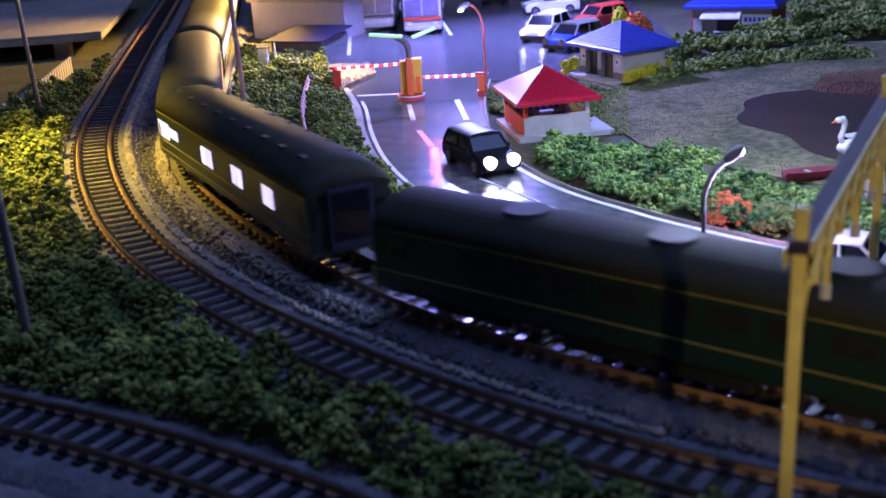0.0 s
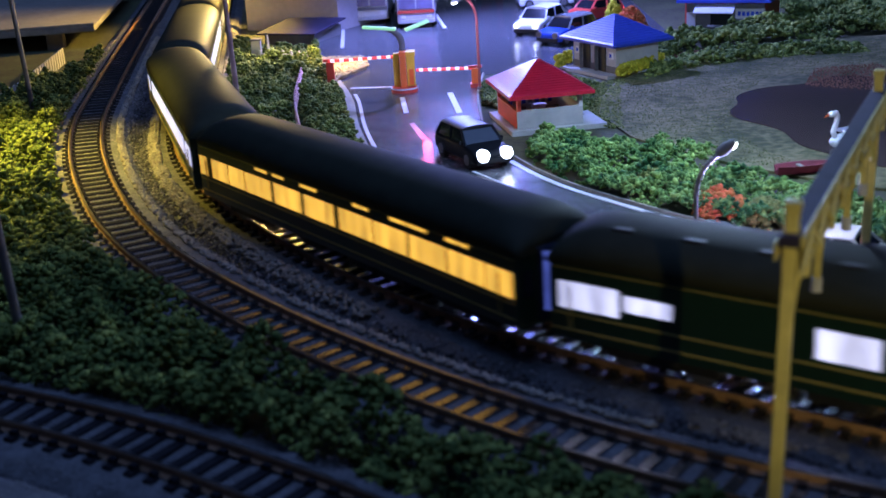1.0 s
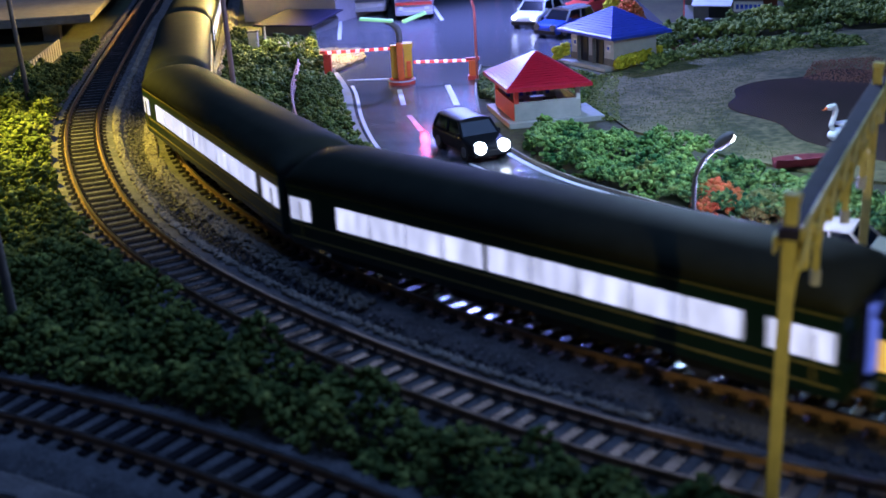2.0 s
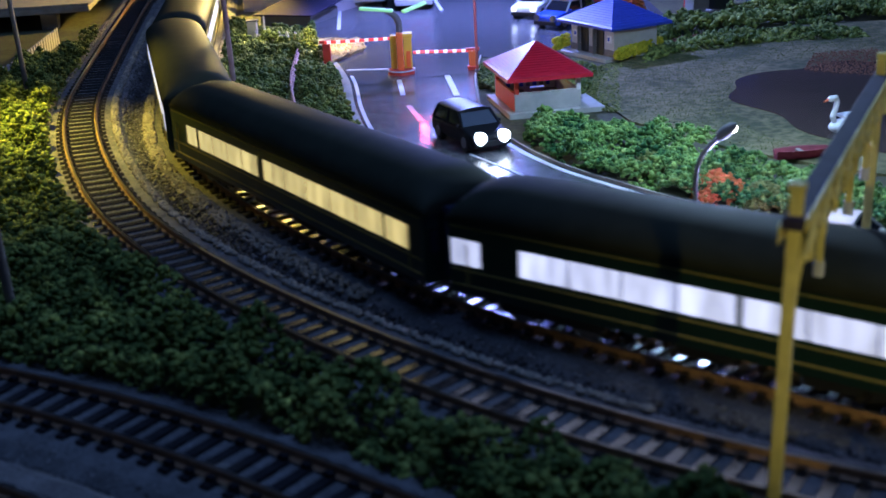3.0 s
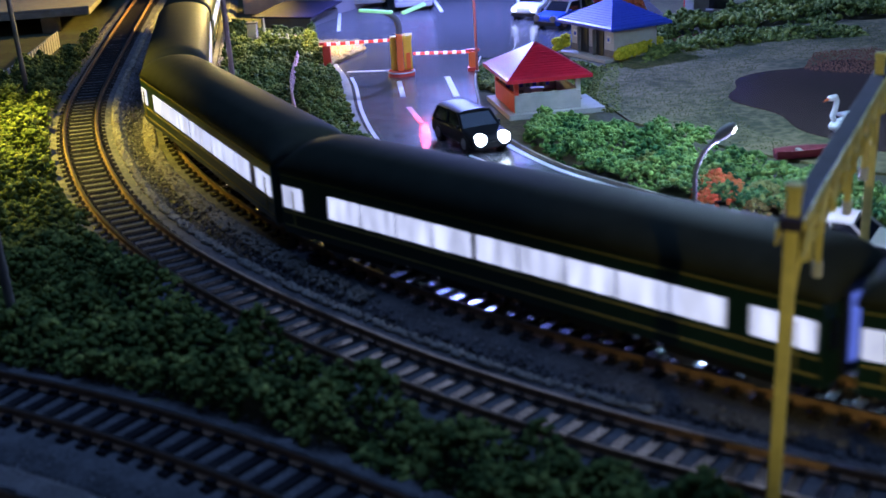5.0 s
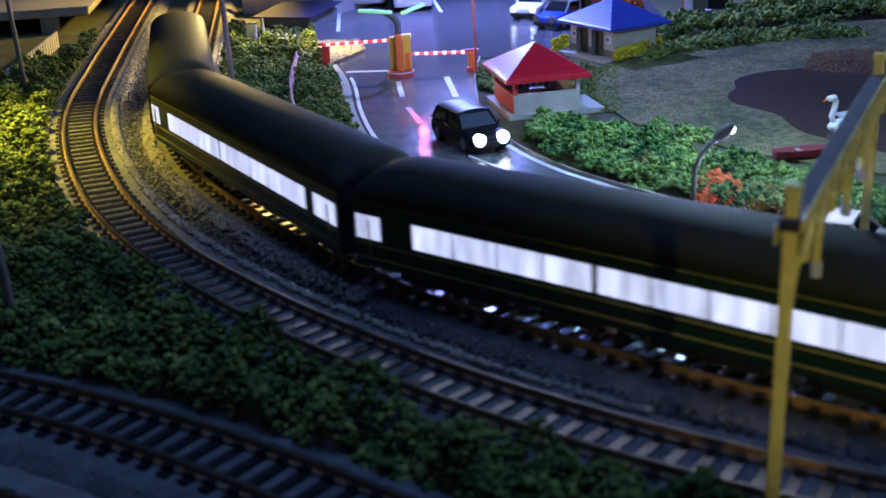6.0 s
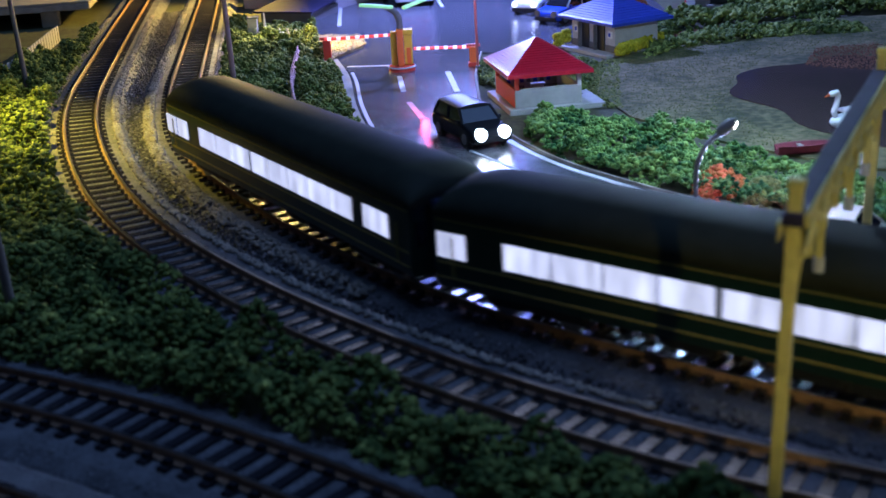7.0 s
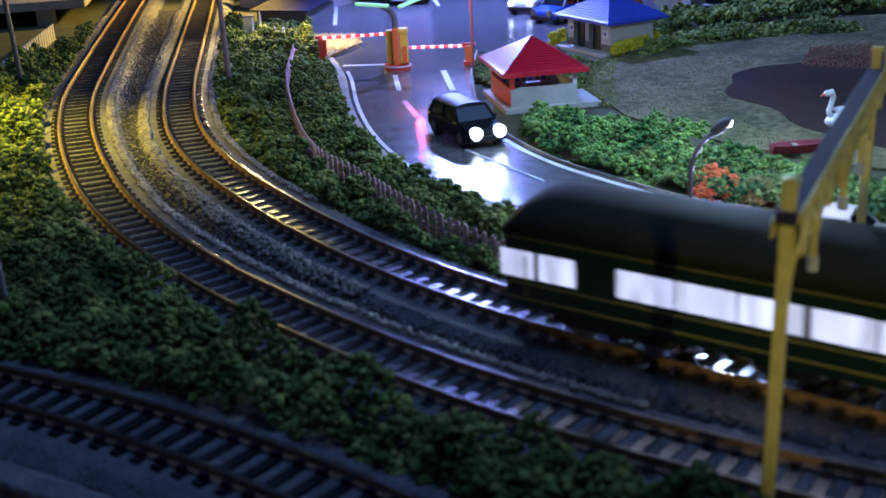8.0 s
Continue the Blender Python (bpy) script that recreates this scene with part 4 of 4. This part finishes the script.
def depot():
    top = thing("depot_building", pose(-0.122, 1.098, GROUND, 0, 0, -27), "long pale lilac building with a flat warm-lit roof", "building")
    part("wall", box(B(), -0.050, 0.046, -0.045, 0.045, -0.001, 0.031, 0.0004), "wall_lilac", top)
    part("roof", box(B(), -0.053, 0.049, -0.048, 0.048, 0.031, 0.034, 0.0004), "kerb", top, "pale flat roof")
    part("roof_hatch", box(B(), -0.010, 0.004, -0.030, -0.018, 0.034, 0.041, 0.0004), "wall_dark", top)
    low = thing("shed", pose(-0.128, 1.000, GROUND, 0, 0, -22), "low shed with a dark sloping roof", "shed")
    part("wall", box(B(), -0.026, 0.020, -0.018, 0.030, -0.001, 0.0082, 0.0003), "wall_dark", low)
    bm = extrude_profile(B(), [(-0.024, 0.0075), (0.032, 0.0125), (0.032, 0.0135), (-0.024, 0.0088)], -0.030, 0.024)
    part("roof", bm, "beam_violet", low, "dark grey sloping roof")
    cab = thing("relay_cabinet", pose(-0.150, 0.895, GROUND), "small grey trackside relay cabinet", "cabinet")
    part("body", box(B(), -0.0035, 0.0035, -0.003, 0.003, -0.001, 0.017, 0.0005), "wall_grey", cab)
    part("lid", box(B(), -0.0042, 0.0042, -0.0036, 0.0036, 0.017, 0.0182, 0.0003), "wall_dark", cab)
    post = thing("white_post", pose(-0.141, 0.893, GROUND), "slender white tapered post", "post")
    part("post", cyl(B(), (0, 0, -0.001), (0, 0, 0.021), 0.0016, 0.0005), "wall_white", post)


def gate():
    top = thing("barrier_gate", pose(-0.036, 0.756, GROUND, 0, 0, 2), "orange and yellow ticket machine with two striped barrier arms", "gate")
    part("base", cyl(B(), (0, 0, -0.001), (0, 0, 0.0032), 0.0085, 0.0080, 24), "red", top, "red and white round base")
    part("base_ring", cyl(B(), (0, 0, 0.0020), (0, 0, 0.0028), 0.0086, n=24), "wall_white", top)
    part("column", box(B(), -0.0022, 0.0018, -0.006, 0.002, 0.0032, 0.026, 0.0006), "orange", top, "orange column")
    part("cabinet", box(B(), -0.0062, -0.0024, -0.001, 0.006, 0.0032, 0.024, 0.0006), "gold", top, "yellow machine cabinet")
    part("cabinet", box(B(), 0.0020, 0.0072, -0.001, 0.006, 0.0032, 0.022, 0.0006), "gold", top, "yellow machine cabinet")
    part("cabinet_top", box(B(), 0.0015, 0.0078, -0.002, 0.007, 0.022, 0.025, 0.0005), "gold", top)
    part("panel", box(B(), 0.0035, 0.0062, -0.0016, -0.0011, 0.004, 0.014, 0.0002), "orange", top)
    neck = part("neck", tube(B(), [(0, 0, 0.026), (0, 0, 0.0315), (-0.0015, 0, 0.0355), (-0.0050, 0, 0.0385), (-0.0080, 0, 0.0392)], 0.0020), "wall_dark", top, "curved dark neck")
    # the wings are no lamps: their lit tops are put in as emission
    part("canopy", box(B(), -0.0105, 0.0105, -0.0026, 0.0026, -0.0009, 0.0009, 0.0007, pose(-0.0135, 0, 0.0405, 0, 6, -4)), "canopy_lit_green", top, "green canopy wing with the light on its top put in as glow")
    part("canopy", box(B(), -0.0080, 0.0080, -0.0024, 0.0024, -0.0009, 0.0009, 0.0007, pose(0.0100, 0.004, 0.0402, 0, -16, 18)), "canopy_lit_green", top, "green canopy wing with the light on its top put in as glow")
    for s, x0, x1, z0, z1 in ((-1, -0.006, -0.047, 0.0222, 0.0218), (1, 0.008, 0.048, 0.0128, 0.0118)):
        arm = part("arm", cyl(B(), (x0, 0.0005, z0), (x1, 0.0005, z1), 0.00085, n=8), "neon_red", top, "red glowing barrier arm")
        for i in range(7):
            f0, f1 = (i + 0.30) / 7, (i + 0.72) / 7
            a, b = Vector((x0, 0.0005, z0)), Vector((x1, 0.0005, z1))
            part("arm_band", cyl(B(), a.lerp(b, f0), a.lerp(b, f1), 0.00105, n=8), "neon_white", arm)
    for x, y, lab in ((-0.048, 0.020, "red"), (0.045, 0.002, "orange")):
        p = thing("barrier_post", pose(-0.036 + x, 0.756 + y, GROUND), "short %s post that holds the barrier arm" % lab, "post")
        part("body", box(B(), -0.0024, 0.0024, -0.0024, 0.0024, -0.001, 0.0180 if lab == "red" else 0.0120, 0.0005), lab, p)
        part("foot", box(B(), -0.0034, 0.0034, -0.0034, 0.0034, -0.001, 0.0025, 0.0004), "red", p)
        top_z = 0.0180 if lab == "red" else 0.0120
        part("fork", box(B(), -0.0045, 0.0045, -0.0010, 0.0010, top_z, top_z + 0.0017, 0.0003), "red", p)


def street_lamp(x, y, h, turn, reach, tilt, label, paint="pole"):
    top = thing("street_lamp", pose(x, y, GROUND, 0, 0, turn), label, "street lamp", "street lamps")
    part("base", cyl(B(), (0, 0, -0.001), (0, 0, 0.003), 0.0019, 0.0014), "pole", top)
    pts = [(0, 0, 0.002), (0, 0, h * 0.72)]
    for i in range(1, 6):
        a = math.pi / 2 * i / 6
        pts.append((reach * (1 - math.cos(a)), 0, h * 0.72 + h * 0.27 * math.sin(a)))
    part("pole", tube(B(), pts, 0.0008), paint, top, "slender curved metal pole")
    e = Vector(pts[-1])
    m = Matrix.Translation(e) @ pose(0, 0, 0, 0, tilt, 0)
    bm = B()
    bmesh.ops.create_uvsphere(bm, u_segments=16, v_segments=10, radius=1, matrix=m @ Matrix.LocRotScale((0.0035, 0, 0.0002), None, (0.0046, 0.0024, 0.0017)))
    head = part("head", bm, "wall_dark", top, "dark lamp head")
    bm = B()
    bmesh.ops.create_uvsphere(bm, u_segments=14, v_segments=8, radius=1, matrix=m @ Matrix.LocRotScale((0.0058, 0, -0.0006), None, (0.0021, 0.0017, 0.0013)))
    part("lens", bm, "lamp_glow", head, "glowing lens")


def pole(x, y, h, lean, label, paint="pole"):
    top = thing("utility_pole", pose(x, y, GROUND, 0, lean, 0), label, "pole", "poles along the track")
    part("foot", cyl(B(), (0, 0, -0.002), (0, 0, 0.003), 0.0030, 0.0024), "concrete", top)
    part("pole", cyl(B(), (0, 0, 0.002), (0, 0, h), 0.0016, 0.0012), paint, top)
    part("bracket", box(B(), -0.004, 0.004, -0.0008, 0.0008, h, h + 0.0015, 0.0003), "pole", top)


def fence(name, line, mat, gap, w, h, label, rails=(0.3, 0.7), z=GROUND):
    """A picket fence along a plan line; every picket is a part."""
    top = thing(name, pose(0, 0, 0), label, "fence")
    me = bpy.data.meshes.new("picket")
    bm = B()
    prof = [(-w / 2, -0.001), (w / 2, -0.001), (w / 2, h * 0.93), (0, h), (-w / 2, h * 0.93)]
    extrude_profile(bm, prof, -0.0003, 0.0003)
    bm.to_mesh(me)
    bm.free()
    me.materials.append(M[mat])
    total = sum((b - a).length for a, b in zip(line, line[1:]))
    pts = even(line, max(2, int(total / gap)))
    for i, p in enumerate(pts):
        t = pts[min(i + 1, len(pts) - 1)] - pts[max(i - 1, 0)]
        ob = part("picket", me, None, top)
        ob.matrix_basis = Matrix.Translation((p.x, p.y, z)) @ Matrix.Rotation(math.atan2(t.y, t.x) - math.pi / 2 + random.uniform(-0.05, 0.05), 4, "Z") @ Matrix.Rotation(random.uniform(-0.05, 0.05), 4, "X")
    for f in rails:
        side = offset(pts, 0.0005)
        back = offset(pts, 0.0010)
        strip("rail", mat, side, back, z + h * f + 0.0005, 0.001, parent=top)
    return top


def gantry():
    a, b = Vector((0.0598, 0.2195)), Vector((0.1200, 0.3500))
    span = (b - a).length
    turn = math.degrees(math.atan2((b - a).y, (b - a).x))
    top = thing("track_gantry", pose(a.x, a.y, GROUND, 0, 1.6, 0) @ pose(0, 0, 0, 0, 0, turn), "yellow steel gantry spanning the tracks", "gantry")
    H = 0.0735
    for x in (0, span):
        part("mast", box(B(), x - 0.0013, x + 0.0013, -0.0013, 0.0013, -0.001, H + 0.004, 0.0003), "mast_yellow", top, "yellow steel mast")
        part("mast_foot", box(B(), x - 0.004, x + 0.004, -0.004, 0.004, -0.001, 0.003, 0.0004), "concrete", top)
        part("mast_cap", box(B(), x - 0.0016, x + 0.0016, -0.0016, 0.0016, H + 0.004, H + 0.0058, 0.0004), "mast_yellow", top)
    part("beam", box(B(), -0.003, span + 0.012, -0.0021, 0.0021, H - 0.0030, H - 0.0005, 0.0003), "beam_violet", top, "dark violet walkway beam")
    part("side_girder", box(B(), -0.003, span + 0.012, 0.0022, 0.0027, H - 0.0060, H - 0.0022, 0.0002), "mast_yellow", top, "yellow side girder")
    for z0, z1 in ((H - 0.0024, H - 0.0004), (H - 0.0092, H - 0.0078)):
        part("chord", box(B(), -0.003, span + 0.012, -0.0028, -0.0022, z0, z1, 0.0002), "mast_yellow", top, "yellow truss chord")
    for i in range(17):
        x = i * span / 16
        up = i % 2 == 0
        part("diagonal", cyl(B(), (x, -0.0025, H - (0.0082 if up else 0.0022)), (x + span / 16, -0.0025, H - (0.0022 if up else 0.0082)), 0.0007, n=6), "mast_yellow", top)
    for i in range(9):
        x = 0.006 + i * span / 8.6
        part("brace", box(B(), x - 0.0013, x + 0.0013, -0.0031, 0.0024, H - 0.0112, H - 0.0060, 0.0003), "mast_yellow", top)
    for f in (0.28, 0.62, 0.86):
        x = span * f
        hang = part("signal_hanger", box(B(), x - 0.0009, x + 0.0009, -0.0008, 0.0008, H - 0.024, H - 0.0075, 0.0002), "mast_yellow", top)
        part("insulator", cyl(B(), (x, 0, H - 0.027), (x, 0, H - 0.0235), 0.0013), "wall_white", hang)
    for s, x in ((1, 0.0), (-1, span)):
        part("knee_brace", cyl(B(), (x, 0, H - 0.022), (x + s * 0.016, 0, H - 0.004), 0.0010, n=8), "mast_yellow", top)
    for i in range(3):
        x = span - 0.004 + i * 0.006
        part("rail_post", box(B(), x - 0.0008, x + 0.0008, -0.0040, -0.0028, H, H + 0.011 - i * 0.001, 0.0002), "mast_yellow", top)


def car(name, m, L, W, Hh, paint, label, suv=True, lights=(False, False), upper="", lens=0.0024, spread=0.34):
    top = thing(name, m, label, "car", "cars")
    upper = upper or paint
    a, b = -L / 2, L / 2
    r = 0.0042
    prof = [(a, 0.0030), (a, Hh * 0.50), (a + L * 0.02, Hh * 0.60), (b - L * 0.27, Hh * 0.62), (b - L * 0.04, Hh * 0.52), (b, Hh * 0.42), (b, 0.0030)]
    bm = B()
    lo = [bm.verts.new((x, -W / 2, z)) for x, z in prof]
    hi = [bm.verts.new((x, W / 2, z)) for x, z in prof]
    k = len(prof)
    for i in range(k):
        bm.faces.new((lo[i], lo[(i + 1) % k], hi[(i + 1) % k], hi[i]))
    bm.faces.new(lo)
    bm.faces.new(hi)
    bmesh.ops.recalc_face_normals(bm, faces=bm.faces)
    bmesh.ops.bevel(bm, geom=list(bm.edges), offset=0.0017, segments=3, affect="EDGES", profile=0.55)
    body = part("body", bm, paint, top)
    rear = a + L * (0.03 if suv else 0.16)
    bm = B()
    c0 = [(rear, Hh * 0.58), (b - L * 0.25, Hh * 0.60), (b - L * 0.40, Hh * 0.97), (rear + L * (0.08 if suv else 0.14), Hh * 0.98)]
    lo = [bm.verts.new((x, -W / 2 * (0.93 if i < 2 else 0.76), z)) for i, (x, z) in enumerate(c0)]
    hi = [bm.verts.new((x, W / 2 * (0.93 if i < 2 else 0.76), z)) for i, (x, z) in enumerate(c0)]
    for i in range(4):
        bm.faces.new((lo[i], lo[(i + 1) % 4], hi[(i + 1) % 4], hi[i]))
    bm.faces.new(lo)
    bm.faces.new(hi)
    bmesh.ops.recalc_face_normals(bm, faces=bm.faces)
    bmesh.ops.bevel(bm, geom=list(bm.edges), offset=0.0006, segments=2, affect="EDGES")
    part("cabin_glass", bm, "glass", top, "dark glass cabin")
    hw = W / 2 * 0.78
    arch = [(hw * math.sin(q), Hh * 0.955 + 0.0016 * math.cos(q)) for q in np.linspace(-1.5, 1.5, 11)] + [(hw, Hh * 0.945), (-hw, Hh * 0.945)]
    part("roof", extrude_profile(B(), arch, c0[3][0] - 0.0008, c0[2][0] + 0.0008), upper, top)
    for sy in (-1, 1):
        for x0, x1 in ((c0[0][0], c0[3][0]), (c0[1][0], c0[2][0]), ((c0[0][0] + c0[1][0]) / 2, (c0[2][0] + c0[3][0]) / 2)):
            part("pillar", cyl(B(), (x0, sy * W / 2 * 0.93, Hh * 0.59), (x1, sy * W / 2 * 0.765, Hh * 0.97), 0.0007, n=6), upper, top)
        for x in (a + L * 0.19, b - L * 0.18):
            w = part("wheel", cyl(B(), (x, sy * (W / 2 - 0.0032), r), (x, sy * (W / 2 + 0.0003), r), r, n=20), "tyre", top)
            part("rim", cyl(B(), (x, sy * (W / 2 + 0.0002), r), (x, sy * (W / 2 + 0.0006), r), r * 0.62, n=16), "steel", w)
        part("headlight", cyl(B(), (b - 0.0020, sy * W * spread, Hh * 0.42), (b + 0.0009, sy * W * spread, Hh * 0.42), lens * 0.9, lens, 20), "headlight" if lights[0] else "steel", top)
        part("tail_light", box(B(), a - 0.0004, a + 0.0006, sy * W * 0.38 - 0.0018, sy * W * 0.38 + 0.0018, Hh * 0.40, Hh * 0.52, 0.0003), "tail" if lights[1] else "red", top)
        part("mirror", box(B(), b - L * 0.33, b - L * 0.30, sy * (W / 2 + 0.0002) - 0.0010, sy * (W / 2 + 0.0002) + 0.0010, Hh * 0.60, Hh * 0.70, 0.0003), paint, top)
    part("bumper", box(B(), b - 0.001, b + 0.0008, -W * 0.44, W * 0.44, 0.0030, 0.0058, 0.0004), "underframe", top)
    return top


def bus(x, y, paint, trim, label):
    top = thing("bus", pose(x, y, GROUND), label, "bus", "parked buses")
    w, L, h = 0.032, 0.125, 0.038
    part("body", box(B(), -w / 2, w / 2, 0, L, 0.004, h, 0.0014), paint, top)
    part("windscreen", box(B(), -w / 2 + 0.002, w / 2 - 0.002, -0.0006, 0.0004, 0.016, 0.030, 0.0003), "bus_glass", top, "wide tinted windscreen")
    part("windscreen_bar", box(B(), -0.0005, 0.0005, -0.0010, -0.0006, 0.016, 0.030), "wall_grey", top)
    part("destination_board", box(B(), -w / 2 + 0.004, w / 2 - 0.004, -0.0006, 0.0004, 0.0315, 0.0360, 0.0002), trim, top)
    part("front_band", box(B(), -w / 2 + 0.0005, w / 2 - 0.0005, -0.0006, 0.0004, 0.0125, 0.0150), trim, top)
    part("bumper", box(B(), -w / 2 + 0.001, w / 2 - 0.001, -0.0012, 0.0005, 0.0042, 0.0075, 0.0004), "wall_grey", top)
    for s in (-1, 1):
        part("headlight", box(B(), s * 0.011 - 0.002, s * 0.011 + 0.002, -0.0009, 0.0002, 0.0085, 0.0110, 0.0003), "wall_white", top)
        part("mirror", box(B(), s * (w / 2 + 0.0018) - 0.001, s * (w / 2 + 0.0018) + 0.001, -0.0020, -0.0010, 0.022, 0.028, 0.0003), "wall_dark", top)
        for yy in (0.022, 0.098):
            part("wheel", cyl(B(), (s * (w / 2 - 0.004), yy, 0.0055), (s * (w / 2 + 0.0003), yy, 0.0055), 0.0055, n=20), "tyre", top)
        for i in range(6):
            part("side_window", box(B(), s * w / 2 - 0.0004, s * w / 2 + 0.0004, 0.008 + i * 0.019, 0.024 + i * 0.019, 0.018, 0.030, 0.0002), "glass", top)


def swan():
    top = thing("swan_boat", pose(0.1795, 0.556, GROUND + 0.0009, 0, 0, 20) @ Matrix.Scale(0.72, 4), "white swan-shaped pedal boat on the pond", "boat")
    bm = B()
    bmesh.ops.create_uvsphere(bm, u_segments=20, v_segments=12, radius=1, matrix=Matrix.LocRotScale((0, 0, 0.004), None, (0.0125, 0.0068, 0.0050)))
    for v in bm.verts:
        if v.co.x > 0:
            v.co.z += v.co.x * 0.35
    part("hull", bm, "swan_white", top)
    neck = [(-0.008, 0, 0.006), (-0.0105, 0, 0.011), (-0.0085, 0, 0.016), (-0.0075, 0, 0.0205), (-0.009, 0, 0.0235), (-0.0115, 0, 0.0232)]
    part("neck", tube(B(), neck, 0.0018), "swan_white", top)
    bm = B()
    bmesh.ops.create_uvsphere(bm, u_segments=12, v_segments=8, radius=1, matrix=Matrix.LocRotScale((-0.0120, 0, 0.0230), None, (0.0030, 0.0021, 0.0021)))
    part("head", bm, "swan_white", top)
    part("beak", cyl(B(), (-0.0145, 0, 0.0226), (-0.0178, 0, 0.0214), 0.0010, 0.0002, 8), "orange", top)
    part("seat_rim", box(B(), -0.004, 0.009, -0.006, 0.006, 0.0095, 0.0115, 0.0006), "swan_white", top)


def boat(x, y, turn, mat, label):
    top = thing("rowing_boat", pose(x, y, GROUND + 0.0009, 0, 0, turn), label, "boat")
    bm = B()
    prof = [(-0.013, 0.003), (-0.011, 0.0), (0.010, 0.0), (0.015, 0.0035)]
    rows = []
    for x0, w in ((-0.013, 0.003), (-0.007, 0.0045), (0.003, 0.0048), (0.010, 0.003), (0.015, 0.0004)):
        rows.append([bm.verts.new(p) for p in ((x0, -w, 0.0038), (x0, -w * 0.6, 0), (x0, w * 0.6, 0), (x0, w, 0.0038), (x0, w * 0.75, 0.0036), (x0, 0, 0.0014), (x0, -w * 0.75, 0.0036))])
    for r, q in zip(rows, rows[1:]):
        for i in range(7):
            bm.faces.new((r[i], r[(i + 1) % 7], q[(i + 1) % 7], q[i]))
    bm.faces.new(rows[0])
    bm.faces.new(rows[-1])
    bmesh.ops.recalc_face_normals(bm, faces=bm.faces)
    part("hull", bm, mat, top)
    part("thwart", box(B(), -0.003, -0.001, -0.0034, 0.0034, 0.0026, 0.0032), "kerb", top)


booth()
kiosk()
shop()
depot()
gate()
gantry()
street_lamp(0.0112, 0.742, 0.060, 205, 0.012, 20, "slim curved street lamp with a lit head at the gate, red glow put into its pole colour", "pole_redlit")
street_lamp(0.0750, 0.3815, 0.0458, 30, 0.013, -28, "chrome curved street lamp with a lit head beside the road")
pole(-0.2616, 0.7245, 0.15, -2, "thin grey pole standing in the bushes")
pole(-0.1313, 0.6981, 0.15, -1, "thin pinkish grey pole between track and bushes", "pole_pink")
pole(-0.143, 0.350, 0.12, -2, "thin grey pole standing in the bushes")

fence("picket_fence", FENCE_LINE, "fence_pink", 0.0054, 0.0026, 0.0108, "weathered pinkish wooden picket fence", z=GROUND + 0.0008)
fence("picket_fence", [Vector((-0.147, 0.888)), Vector((-0.110, 0.872))], "fence_white", 0.0052, 0.0018, 0.011, "short white picket fence beside the shed")
fence("picket_fence", [Vector((-0.300, 0.60)), Vector((-0.296, 0.80)), Vector((-0.312, 0.95))], "fence_white", 0.0080, 0.0048, 0.012, "cream white picket fence above the cutting", (0.25, 0.55, 0.8))

car("suv", pose(0.0040, 0.5745, GROUND, 0, 0, -66), 0.048, 0.0210, 0.0172, "car_black", "black off-road car with glaring headlights on the road", True, (True, True), lens=0.0030, spread=0.29)
car("sedan", pose(0.1270, 0.3905, GROUND, 0, 0, -30), 0.044, 0.020, 0.0150, "car_cream", "cream white saloon car with red tail lights on the road", False, (False, True))
car("suv", pose(0.0650, 0.9700, GROUND, 0, 0, 240), 0.050, 0.024, 0.0200, "car_white", "white off-road car parked with its headlights on", True, (True, False), lens=0.0015)
car("hatchback", pose(0.1130, 1.0150, GROUND, 0, 0, 215), 0.048, 0.022, 0.0185, "red", "red car with lit tail lights parked in the row", True, (False, True))
car("hatchback", pose(0.0820, 0.9150, GROUND, 0, 0, 225), 0.048, 0.023, 0.0195, "car_blue", "blue and silver off-road car parked beside the toilet block", True, (False, False), "car_silver")
car("suv", pose(0.0800, 1.1200, GROUND, 0, 0, 185), 0.050, 0.024, 0.0200, "car_white", "white car parked at the back", True, (False, False))
car("hatchback", pose(0.0330, 1.2300, GROUND, 0, 0, 260), 0.046, 0.022, 0.0180, "red", "red car parked at the back of the yard", True, (False, False))
bus(-0.0765, 1.066, "bus_white", "wall_dark", "cream bus with a dark windscreen parked in the yard")
bus(-0.0350, 1.030, "wall_lilac", "red", "white and red bus parked in the yard")
swan()
boat(0.1490, 0.5160, 8, "boat_red", "small red rowing boat at the pond edge")
lamp("SPOT", "suv_beam", look((0.0150, 0.5495, 0.0035), (0.024, 0.470, -0.006)), 0.009, (0.62, 0.70, 1.0), 0.0015, 160, 0.6)

# concrete deck over the cutting beside the station
deck = thing("station_deck", pose(-0.447, 1.110, GROUND, 0, 0, 8.8), "grey concrete deck on piers over the cutting", "platform")
part("slab", box(B(), -0.18, 0.125, -0.10, 0.25, 0.0125, 0.0175, 0.001), "concrete", deck)
for x in (-0.10, 0.0, 0.09):
    part("pier", box(B(), x - 0.007, x + 0.007, -0.094, -0.080, -0.001, 0.0125, 0.001), "concrete", deck)
part("parapet", box(B(), -0.18, 0.125, -0.10, -0.097, 0.0175, 0.0200, 0.0006), "concrete", deck)

motions()
